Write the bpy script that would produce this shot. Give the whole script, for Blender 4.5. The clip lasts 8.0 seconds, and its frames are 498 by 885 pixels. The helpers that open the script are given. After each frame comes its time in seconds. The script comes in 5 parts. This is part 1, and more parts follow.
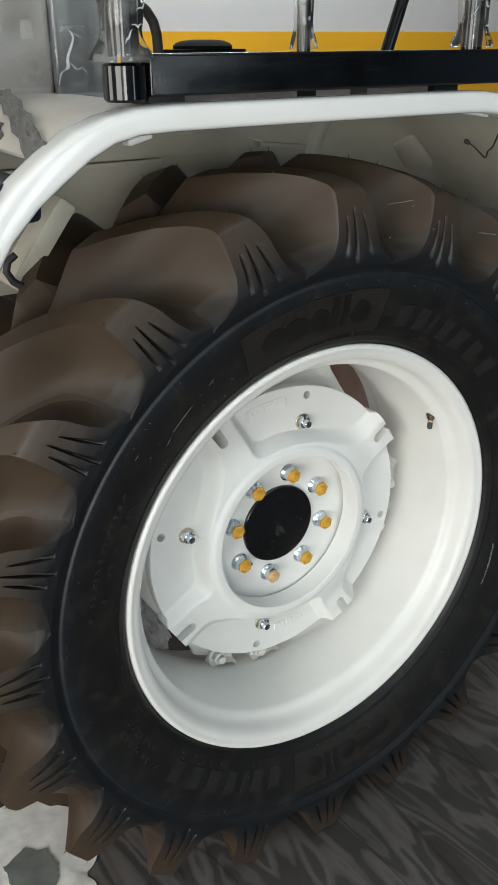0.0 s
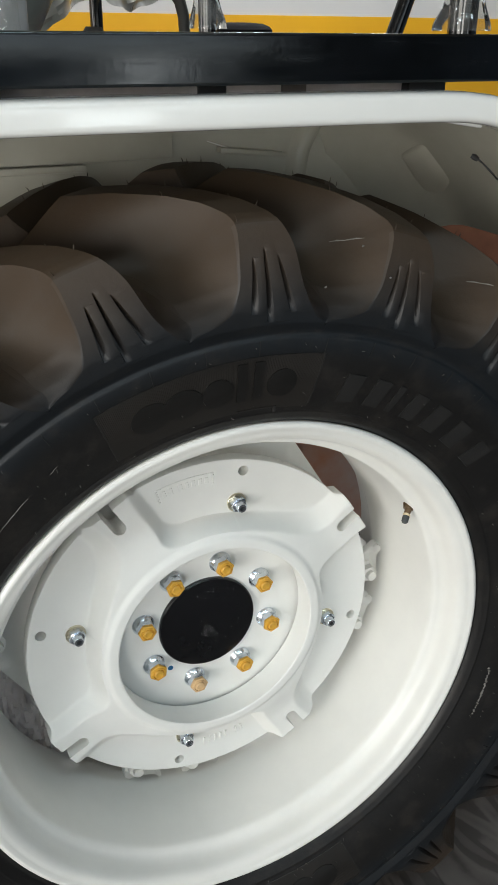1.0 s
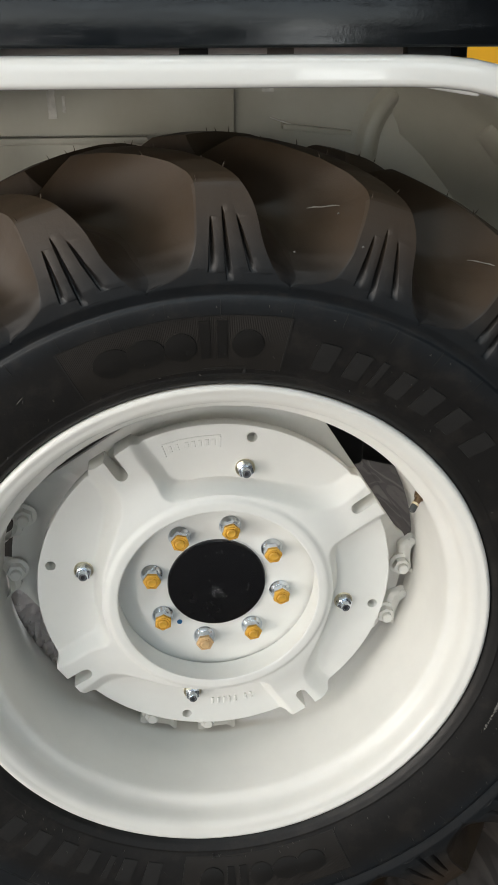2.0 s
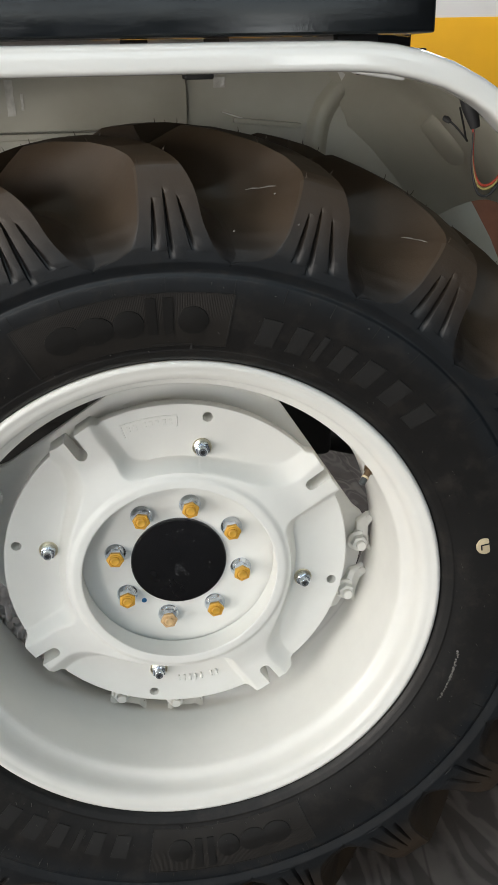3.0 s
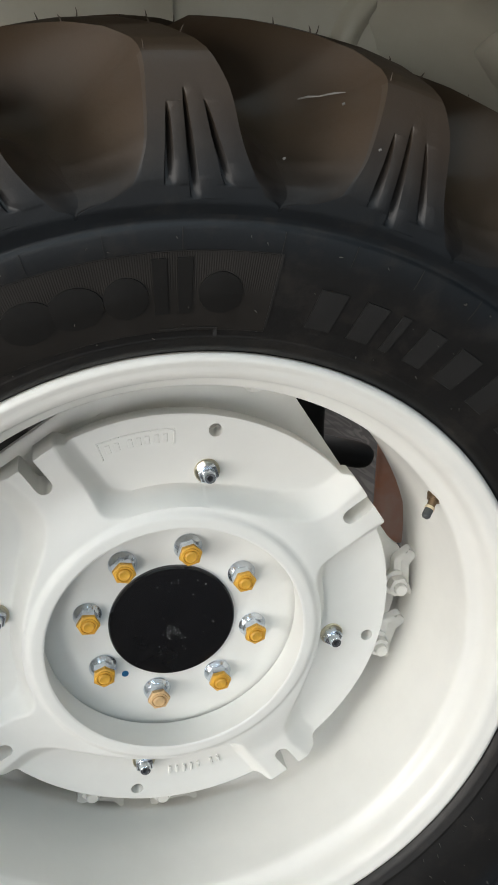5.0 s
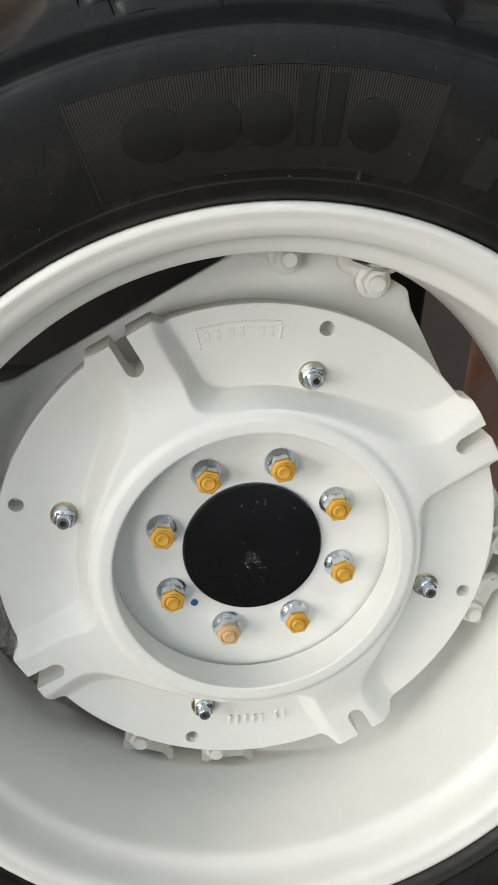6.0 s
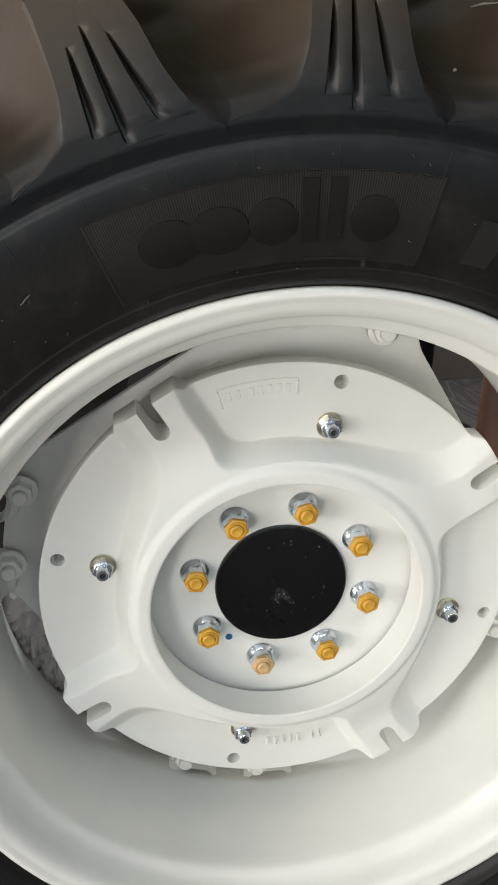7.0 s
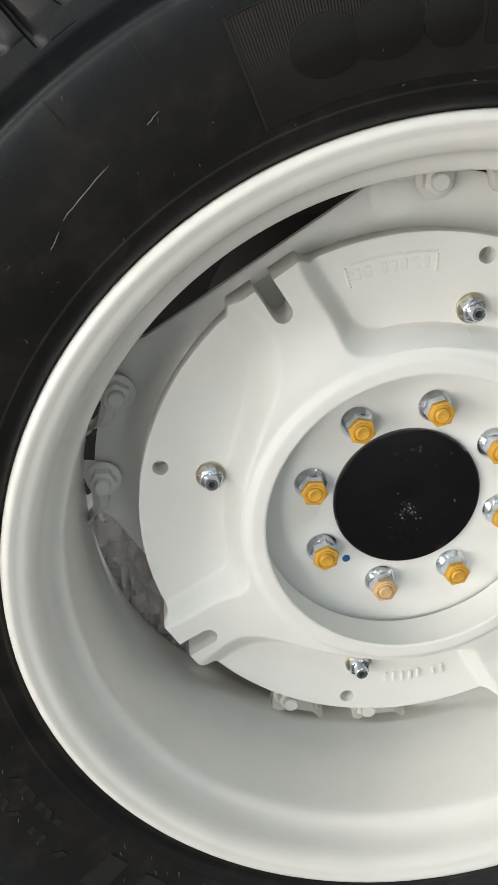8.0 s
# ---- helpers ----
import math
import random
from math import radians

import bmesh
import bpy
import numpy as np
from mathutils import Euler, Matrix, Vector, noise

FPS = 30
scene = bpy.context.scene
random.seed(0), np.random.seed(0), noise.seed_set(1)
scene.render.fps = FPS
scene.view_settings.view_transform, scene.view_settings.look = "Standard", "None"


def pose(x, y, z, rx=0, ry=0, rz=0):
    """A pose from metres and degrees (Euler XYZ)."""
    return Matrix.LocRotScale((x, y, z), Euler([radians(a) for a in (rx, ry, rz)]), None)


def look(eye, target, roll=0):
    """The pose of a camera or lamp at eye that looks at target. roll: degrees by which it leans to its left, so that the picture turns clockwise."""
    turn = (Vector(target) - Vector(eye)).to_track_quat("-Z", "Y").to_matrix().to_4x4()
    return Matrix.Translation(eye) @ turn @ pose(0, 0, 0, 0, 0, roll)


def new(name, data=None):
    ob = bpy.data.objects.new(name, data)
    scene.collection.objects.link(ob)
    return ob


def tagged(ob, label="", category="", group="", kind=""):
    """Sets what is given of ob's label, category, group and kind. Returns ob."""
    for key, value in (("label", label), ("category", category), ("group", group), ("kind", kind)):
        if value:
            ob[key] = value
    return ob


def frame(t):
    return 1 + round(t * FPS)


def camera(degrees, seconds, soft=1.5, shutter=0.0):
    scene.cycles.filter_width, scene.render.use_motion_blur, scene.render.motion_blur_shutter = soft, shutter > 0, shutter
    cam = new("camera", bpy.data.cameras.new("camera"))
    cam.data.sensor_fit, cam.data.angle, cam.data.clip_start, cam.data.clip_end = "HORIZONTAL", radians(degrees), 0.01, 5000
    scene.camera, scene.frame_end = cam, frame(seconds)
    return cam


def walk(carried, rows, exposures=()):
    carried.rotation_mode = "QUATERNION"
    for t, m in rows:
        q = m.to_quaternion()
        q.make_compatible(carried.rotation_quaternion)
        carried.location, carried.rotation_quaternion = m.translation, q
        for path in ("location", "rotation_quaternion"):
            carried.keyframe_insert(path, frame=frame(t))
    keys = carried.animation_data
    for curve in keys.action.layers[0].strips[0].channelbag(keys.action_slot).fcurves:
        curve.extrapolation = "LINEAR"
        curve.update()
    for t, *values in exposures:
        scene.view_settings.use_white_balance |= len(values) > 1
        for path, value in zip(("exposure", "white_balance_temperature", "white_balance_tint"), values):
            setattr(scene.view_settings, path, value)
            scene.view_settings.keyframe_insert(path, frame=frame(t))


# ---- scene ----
cam = camera(32.0, 8.0)

PATH = [
    (0, (-0.814, -1.131, 1.462), (0.179, 0.394, 0.631), -0.5),
    (0.5, (-0.617, -1.024, 1.448), (0.284, 0.551, 0.606), -0.5),
    (1, (-0.387, -0.977, 1.453), (0.362, 0.671, 0.602), 0.4),
    (1.5, (-0.179, -1.04, 1.428), (0.176, 0.734, 0.575), -0.1),
    (2, (-0.083, -1.109, 1.411), (0.131, 0.696, 0.576), -0.2),
    (3.3, (-0.031, -1.184, 1.379), (0.19, 0.635, 0.577), -1.5),
    (3.5, (-0.049, -1.158, 1.385), (0.164, 0.661, 0.579), -1.7),
    (4, (-0.124, -1.071, 1.394), (0.174, 0.736, 0.591), -2.4),
    (4.2, (-0.138, -1.034, 1.373), (0.221, 0.764, 0.574), -2.3),
    (5.3, (-0.1, -0.82, 1.21), (0.316, 0.963, 0.406), 1.5),
    (5.5, (-0.1, -0.829, 1.16), (0.304, 0.99, 0.435), 2.5),
    (6, (-0.158, -0.797, 1.107), (0.166, 1.031, 0.365), 4.4),
    (6.5, (-0.171, -0.782, 1.169), (0.115, 1.046, 0.41), 2.7),
    (7, (-0.16, -0.807, 1.208), (0.102, 0.998, 0.389), 0.8),
    (7.5, (-0.184, -0.825, 1.196), (0.028, 0.974, 0.35), -0.8),
    (8, (-0.241, -0.73, 1.086), (-0.05, 1.064, 0.223), -0.8),
]
walk(cam, [(t, look(eye, target, roll)) for t, eye, target, roll in PATH], exposures=[(0.0, -0.16, 6400, 9), (0.6, -0.12, 6450, 9), (1.2, -0.13, 6550, 10), (2.2, -0.10, 6800, 12), (4.0, -0.08, 6550, 11), (6.5, -0.04, 6750, 12), (7.5, -0.02, 6800, 12), (8.0, 0.01, 6800, 12)])

# ---- light, exposure ----
world = bpy.data.worlds.new("world")
scene.world = world
world.use_nodes = True
wn = world.node_tree
sky = wn.nodes.new("ShaderNodeTexSky")
sky.sky_type, sky.sun_disc = "NISHITA", False
sky.sun_elevation, sky.sun_rotation = radians(38), radians(235)
wn.nodes["Background"].inputs["Strength"].default_value = 0.1
wn.links.new(sky.outputs["Color"], wn.nodes["Background"].inputs["Color"])

sun = new("sun", bpy.data.lights.new("sun", "SUN"))
sun.data.energy, sun.data.angle, sun.data.color = 0.8, radians(12), (1.0, 0.96, 0.9)
sun.matrix_world = look((-6, -5, 6.5), (0, 0, 0))

ROOM_X0, ROOM_X1, ROOM_Y0, ROOM_Y1, ROOM_H = -3.4, 4.6, -4.6, 2.4, 3.3


def area(name, eye, target, w, h, power, colour):
    lamp = bpy.data.lights.new(name, "AREA")
    lamp.shape, lamp.size, lamp.size_y, lamp.energy, lamp.color = "RECTANGLE", w, h, power, colour
    ob = new(name, lamp)
    ob.matrix_world = look(eye, target)
    return ob


area("window_light", (-2.72, ROOM_Y0 - 0.02, 1.15), (-2.72, 0, 1.15), 1.3, 1.8, 98, (1.0, 0.995, 0.965))
area("side_window_light", (ROOM_X0 + 0.05, -2.0, 1.2), (ROOM_X0 + 2, -2.0, 1.2), 2.0, 1.8, 102, (1.0, 0.985, 0.95))
# Fill lamp, added to brighten the tread's left side.
area("rear_side_fill_light", (ROOM_X0 + 0.05, 0.85, 1.2), (ROOM_X0 + 2, 0.85, 1.2), 1.25, 1.8, 42, (1.0, 0.985, 0.95))
area("door_light", (1.11, ROOM_Y0 - 0.02, 0.8), (1.11, 0, 0.8), 0.54, 1.4, 10, (0.90, 0.98, 1.0))
area("shopfront_light", (0.05, ROOM_Y0 - 0.02, 1.95), (0.05, 0, 1.95), 4.1, 0.85, 15, (0.80, 0.92, 1.0))
# Battens out of view; the last is added to brighten the north wall.
LIGHTS = [(-1.5, -1.7), (0.3, -1.7), (1.3, 1.7)]
for lx, ly in LIGHTS:
    area("batten_light", (lx, ly, ROOM_H - 0.12), (lx, ly, 0), 1.2, 0.10, 60 if ly > 0 else 12, (0.86, 0.93, 1.0) if ly > 0 else (0.62, 0.85, 1.0))


# ---- materials ----
def material(name, colour, rough=0.5, metal=0.0, spread=0.15, scale=6.0, bump=0.1, fine=180.0, second=None, amount=0.5, coat=0.0, coords="Object", rough_spread=0.12):
    """A surface with stains at one scale and grain at another."""
    m = bpy.data.materials.new(name)
    m.use_nodes = True
    n, l = m.node_tree.nodes, m.node_tree.links
    p = n["Principled BSDF"]
    tc = n.new("ShaderNodeTexCoord")
    big = n.new("ShaderNodeTexNoise")
    big.inputs["Scale"].default_value, big.inputs["Detail"].default_value, big.inputs["Roughness"].default_value = scale, 6, 0.6
    small = n.new("ShaderNodeTexNoise")
    small.inputs["Scale"].default_value, small.inputs["Detail"].default_value = fine, 3
    for tex in (big, small):
        l.new(tc.outputs[coords], tex.inputs["Vector"])
    ramp = n.new("ShaderNodeMapRange")
    ramp.inputs["From Min"].default_value, ramp.inputs["From Max"].default_value = 0.35, 0.68
    l.new(big.outputs["Fac"], ramp.inputs["Value"])
    mix = n.new("ShaderNodeMix")
    mix.data_type = "RGBA"
    other = second or tuple(c * (1 - spread) for c in colour)
    mix.inputs["A"].default_value, mix.inputs["B"].default_value = (*colour, 1), (*other, 1)
    strength = n.new("ShaderNodeMath")
    strength.operation = "MULTIPLY"
    strength.inputs[1].default_value = amount if second else 1.0
    l.new(ramp.outputs["Result"], strength.inputs[0])
    l.new(strength.outputs[0], mix.inputs["Factor"])
    l.new(mix.outputs["Result"], p.inputs["Base Color"])
    rr = n.new("ShaderNodeMapRange")
    rr.inputs["To Min"].default_value, rr.inputs["To Max"].default_value = max(0.02, rough - rough_spread), min(1, rough + rough_spread)
    l.new(big.outputs["Fac"], rr.inputs["Value"])
    l.new(rr.outputs["Result"], p.inputs["Roughness"])
    p.inputs["Metallic"].default_value = metal
    p.inputs["Coat Weight"].default_value = coat
    if bump:
        b = n.new("ShaderNodeBump")
        b.inputs["Strength"].default_value, b.inputs["Distance"].default_value = bump, 0.001
        l.new(small.outputs["Fac"], b.inputs["Height"])
        l.new(b.outputs["Normal"], p.inputs["Normal"])
    return m


WHITE = material("white_enamel", (0.80, 0.79, 0.745), 0.42, spread=0.06, scale=9, bump=0.04, fine=260, coat=0.25)
CAST = material("white_painted_casting", (0.79, 0.79, 0.755), 0.54, spread=0.05, scale=11, bump=0.07, fine=200)
FENDER = material("white_fender_enamel", (0.80, 0.80, 0.77), 0.15, spread=0.04, scale=5, bump=0.02, coat=0.8, rough_spread=0.05)
# Inner fender white, mottled, with the arch's shade in its base colour.
GREY_WHITE = material("shaded_inner_fender_paint", (0.43, 0.415, 0.345), 0.38, second=(0.33, 0.30, 0.235), amount=0.7, scale=5, bump=0.08, fine=90)
ZINC = material("zinc_plated_steel", (0.77, 0.82, 0.88), 0.25, 1.0, spread=0.25, scale=60, bump=0.1, fine=500)
ZINC_WARM = material("yellow_zinc_washer", (0.72, 0.66, 0.50), 0.3, 1.0, spread=0.2, scale=60, bump=0.1, fine=500)
STEEL_DARK = material("dark_socket", (0.02, 0.02, 0.022), 0.4)
YELLOW = material("yellow_paint_marking", (0.72, 0.39, 0.05), 0.42, spread=0.3, scale=70, bump=0.15, fine=400)
YELLOW_WORN = material("worn_pale_yellow_paint", (0.70, 0.47, 0.24), 0.45, spread=0.25, scale=70, bump=0.15, fine=400)
BLUE_DOT = material("blue_paint_dot", (0.01, 0.12, 0.28), 0.4)
CAP = material("black_hub_cap_paint", (0.005, 0.005, 0.006), 0.26, spread=0.3, scale=14, bump=0.04, fine=300, rough_spread=0.05)
SPECK = material("pale_dust_specks", (0.35, 0.35, 0.36), 0.6)
BLACK_BAR = material("black_painted_steel", (0.0022, 0.0028, 0.0034), 0.16, second=(0.004, 0.005, 0.0065), amount=0.8, scale=26, bump=0.11, fine=170, rough_spread=0.10)
nodes, links = BLACK_BAR.node_tree.nodes, BLACK_BAR.node_tree.links
scuff_at, scuff_map, scuff, scuff_range, scuff_add = nodes.new("ShaderNodeTexCoord"), nodes.new("ShaderNodeMapping"), nodes.new("ShaderNodeTexNoise"), nodes.new("ShaderNodeMapRange"), nodes.new("ShaderNodeMath")
scuff_map.inputs["Scale"].default_value = (1.0, 12.0, 12.0)
scuff.inputs["Scale"].default_value, scuff.inputs["Detail"].default_value, scuff.inputs["Roughness"].default_value = 9, 9, 0.75
scuff_range.inputs["From Min"].default_value, scuff_range.inputs["From Max"].default_value, scuff_range.inputs["To Max"].default_value = 0.48, 0.70, 0.14
links.new(scuff_at.outputs["Object"], scuff_map.inputs["Vector"])
links.new(scuff_map.outputs[0], scuff.inputs["Vector"])
links.new(scuff.outputs["Fac"], scuff_range.inputs["Value"])
links.new(scuff_range.outputs["Result"], scuff_add.inputs[0])
links.new(nodes["Principled BSDF"].inputs["Roughness"].links[0].from_socket, scuff_add.inputs[1])
links.new(scuff_add.outputs[0], nodes["Principled BSDF"].inputs["Roughness"])
BLACK_GLOSS = material("glossy_black_tube", (0.002, 0.0022, 0.0025), 0.10, scale=20, bump=0.03, rough_spread=0.03)
BLACK_MATT = material("black_rubber_pad", (0.015, 0.015, 0.016), 0.6)
KNOB_BLACK = material("dull_black_plastic", (0.006, 0.006, 0.0065), 0.8)
KNOB_BLACK.node_tree.nodes["Principled BSDF"].inputs["Specular IOR Level"].default_value = 0.12
# Fender white with its dimmer, warm shading put into the colour.
SHADED_TOP = material("beige_shaded_white_paint", (0.64, 0.585, 0.51), 0.38, second=(0.50, 0.455, 0.40), scale=9, bump=0.15, fine=40, coat=0.2)
PALE_PATCH = material("pale_shiny_patch", (0.62, 0.60, 0.54), 0.2, second=(0.40, 0.38, 0.33), amount=0.8, scale=60, bump=0.5, fine=160, coat=0.5)
# Pale gloss for strips that stand in for highlights on creased film.
GLINT = material("white_film_glint", (0.62, 0.65, 0.68), 0.18, spread=0.4, scale=60, bump=0.3, fine=300, coat=0.6)
BRASS = material("tarnished_brass", (0.22, 0.145, 0.085), 0.4, 0.9, spread=0.3, scale=80)
AXLE = material("black_axle_casting", (0.015, 0.014, 0.013), 0.6, spread=0.3, scale=12, bump=0.3)
PINK = material("pale_pink_packing_strip", (0.55, 0.49, 0.46), 0.6, spread=0.3, scale=18)
GREY_PANEL = material("film_covered_grey_panel", (0.40, 0.38, 0.355), 0.28, second=(0.50, 0.475, 0.44), scale=4, bump=0.1, fine=20, coat=0.4)
SEAT_GREY = material("grey_green_film_covered_seat", (0.16, 0.165, 0.15), 0.35, second=(0.26, 0.26, 0.24), scale=6, bump=0.2, fine=24, coat=0.5)
GREY_BLUE = material("film_covered_blue_grey_panel", (0.20, 0.21, 0.22), 0.25, second=(0.3, 0.3, 0.3), scale=5, bump=0.1, fine=20, coat=0.4)
NAVY_METAL = material("navy_painted_metal", (0.012, 0.016, 0.03), 0.35)
WALL_WHITE = material("white_wall_paint", (0.62, 0.59, 0.56), 0.8, spread=0.08, scale=1.5, bump=0.1, fine=120, coords="Object")
WALL_YELLOW = material("yellow_wall_paint", (0.84, 0.42, 0.012), 0.6, spread=0.1, scale=2, bump=0.1, fine=120)
WALL_NAVY = material("navy_wall_paint", (0.012, 0.03, 0.09), 0.6, spread=0.15, scale=2, bump=0.1, fine=120)
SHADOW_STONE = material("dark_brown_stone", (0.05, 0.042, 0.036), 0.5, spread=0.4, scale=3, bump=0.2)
DADO = material("brown_stone_dado", (0.105, 0.083, 0.070), 0.5, second=(0.15, 0.125, 0.11), amount=0.6, scale=3, bump=0.1, fine=60)
BLUE_PANEL = material("blue_grey_wall_paint", (0.16, 0.22, 0.29), 0.6, spread=0.2, scale=3, bump=0.1)
CEILING = material("off_white_ceiling", (0.36, 0.33, 0.28), 0.9, spread=0.05, scale=2)
CREAM = material("cream_sticker", (0.66, 0.55, 0.36), 0.5, spread=0.08, scale=40)
INK = material("black_ink", (0.01, 0.01, 0.01), 0.5)
WIRE_RED = material("red_cable", (0.35, 0.04, 0.02), 0.5)
WIRE_YELLOW = material("olive_cable", (0.30, 0.24, 0.08), 0.5)
RUST_BROWN = material("rust_brown_paint", (0.56, 0.40, 0.34), 0.5, second=(0.55, 0.22, 0.11), amount=0.9, scale=6, bump=0.15)
RED_OXIDE = material("red_oxide_casting", (0.28, 0.10, 0.05), 0.55, spread=0.3, scale=14)
CHALK = material("pale_scuff_mark", (0.19, 0.18, 0.165), 0.8, spread=0.5, scale=90)


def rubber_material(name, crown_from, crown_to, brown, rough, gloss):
    """Black rubber, blue sheen painted in above the sidewall's groove, brown dust in patches."""
    m = bpy.data.materials.new(name)
    m.use_nodes = True
    n, l = m.node_tree.nodes, m.node_tree.links
    p = n["Principled BSDF"]
    geo = n.new("ShaderNodeTexCoord")
    big = n.new("ShaderNodeTexNoise")
    big.inputs["Scale"].default_value, big.inputs["Detail"].default_value = 7, 5
    small = n.new("ShaderNodeTexNoise")
    small.inputs["Scale"].default_value, small.inputs["Detail"].default_value = 220, 3
    dust = n.new("ShaderNodeTexNoise")
    dust.inputs["Scale"].default_value, dust.inputs["Detail"].default_value, dust.inputs["Roughness"].default_value = 26, 8, 0.7
    for tex in (big, small, dust):
        l.new(geo.outputs["Object"], tex.inputs["Vector"])
    sep = n.new("ShaderNodeSeparateXYZ")
    l.new(geo.outputs["Object"], sep.inputs[0])
    flat = n.new("ShaderNodeCombineXYZ")
    l.new(sep.outputs["X"], flat.inputs["X"])
    l.new(sep.outputs["Z"], flat.inputs["Z"])
    far = n.new("ShaderNodeVectorMath")
    far.operation = "LENGTH"
    l.new(flat.outputs[0], far.inputs[0])
    blue_sheen = n.new("ShaderNodeMapRange")
    blue_sheen.interpolation_type = "SMOOTHSTEP"
    blue_sheen.inputs["From Min"].default_value, blue_sheen.inputs["From Max"].default_value = 0.465, 0.495
    l.new(far.outputs["Value"], blue_sheen.inputs["Value"])
    jitter = n.new("ShaderNodeMapRange")
    jitter.inputs["From Min"].default_value, jitter.inputs["From Max"].default_value = 0.3, 0.7
    jitter.inputs["To Min"].default_value, jitter.inputs["To Max"].default_value = 0.55, 1.0
    l.new(big.outputs["Fac"], jitter.inputs["Value"])
    mul = n.new("ShaderNodeMath")
    mul.operation = "MULTIPLY"
    l.new(blue_sheen.outputs["Result"], mul.inputs[0])
    l.new(jitter.outputs["Result"], mul.inputs[1])
    mix = n.new("ShaderNodeMix")
    mix.data_type = "RGBA"
    # B holds the bluish reflected light as base colour.
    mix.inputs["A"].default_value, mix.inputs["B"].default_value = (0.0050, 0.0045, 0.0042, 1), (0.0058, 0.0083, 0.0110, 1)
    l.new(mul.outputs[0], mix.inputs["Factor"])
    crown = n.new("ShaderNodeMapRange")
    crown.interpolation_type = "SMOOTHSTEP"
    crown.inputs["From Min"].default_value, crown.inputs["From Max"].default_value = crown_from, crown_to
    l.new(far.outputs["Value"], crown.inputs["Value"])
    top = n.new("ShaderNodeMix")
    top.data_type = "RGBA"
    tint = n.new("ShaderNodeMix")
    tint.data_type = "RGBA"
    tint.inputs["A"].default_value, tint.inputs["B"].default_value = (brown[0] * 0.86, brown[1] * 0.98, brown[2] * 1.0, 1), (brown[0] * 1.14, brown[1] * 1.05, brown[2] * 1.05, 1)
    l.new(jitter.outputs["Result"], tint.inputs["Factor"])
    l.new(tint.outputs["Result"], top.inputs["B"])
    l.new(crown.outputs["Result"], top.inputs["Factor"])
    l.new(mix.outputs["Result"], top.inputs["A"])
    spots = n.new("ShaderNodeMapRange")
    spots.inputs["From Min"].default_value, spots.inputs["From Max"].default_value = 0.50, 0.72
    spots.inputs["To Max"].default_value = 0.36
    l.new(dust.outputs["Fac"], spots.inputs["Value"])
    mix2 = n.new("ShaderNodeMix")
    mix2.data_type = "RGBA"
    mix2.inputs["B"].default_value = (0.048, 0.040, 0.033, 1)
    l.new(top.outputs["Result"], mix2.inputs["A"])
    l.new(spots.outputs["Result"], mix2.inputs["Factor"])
    l.new(mix2.outputs["Result"], p.inputs["Base Color"])
    rr = n.new("ShaderNodeMapRange")
    rr.inputs["To Min"].default_value, rr.inputs["To Max"].default_value = rough - 0.11, rough + 0.11
    l.new(big.outputs["Fac"], rr.inputs["Value"])
    l.new(rr.outputs["Result"], p.inputs["Roughness"])
    p.inputs["Specular IOR Level"].default_value = gloss
    b = n.new("ShaderNodeBump")
    b.inputs["Strength"].default_value, b.inputs["Distance"].default_value = 0.10, 0.0008
    l.new(small.outputs["Fac"], b.inputs["Height"])
    wavy = n.new("ShaderNodeBump")
    wavy.inputs["Strength"].default_value, wavy.inputs["Distance"].default_value = 0.2, 0.004
    l.new(dust.outputs["Fac"], wavy.inputs["Height"])
    l.new(wavy.outputs["Normal"], b.inputs["Normal"])
    l.new(b.outputs["Normal"], p.inputs["Normal"])
    return m


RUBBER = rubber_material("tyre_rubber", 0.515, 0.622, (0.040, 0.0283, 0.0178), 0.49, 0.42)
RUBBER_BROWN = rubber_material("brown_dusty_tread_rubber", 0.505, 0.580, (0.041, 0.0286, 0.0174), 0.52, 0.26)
RUBBER_PANEL = material("brown_black_panel_rubber", (0.0095, 0.0080, 0.0066), 0.46, second=(0.017, 0.014, 0.0115), amount=0.7, scale=22, bump=0.1)
RUBBER_CLEAN = material("smooth_black_rubber", (0.0072, 0.0064, 0.0056), 0.42, spread=0.3, scale=20, bump=0.1)
RUBBER_MARK = material("dull_raised_rubber", (0.0085, 0.0080, 0.0075), 0.55, second=(0.0125, 0.0116, 0.0107), scale=60, bump=0.2, fine=700)
RUBBER_RAISED = material("scuffed_raised_rubber", (0.0105, 0.0098, 0.0092), 0.5, second=(0.021, 0.0185, 0.0165), scale=40, bump=0.3, fine=300)


WHISKER = material("pale_dusty_whisker_rubber", (0.085, 0.078, 0.07), 0.6)


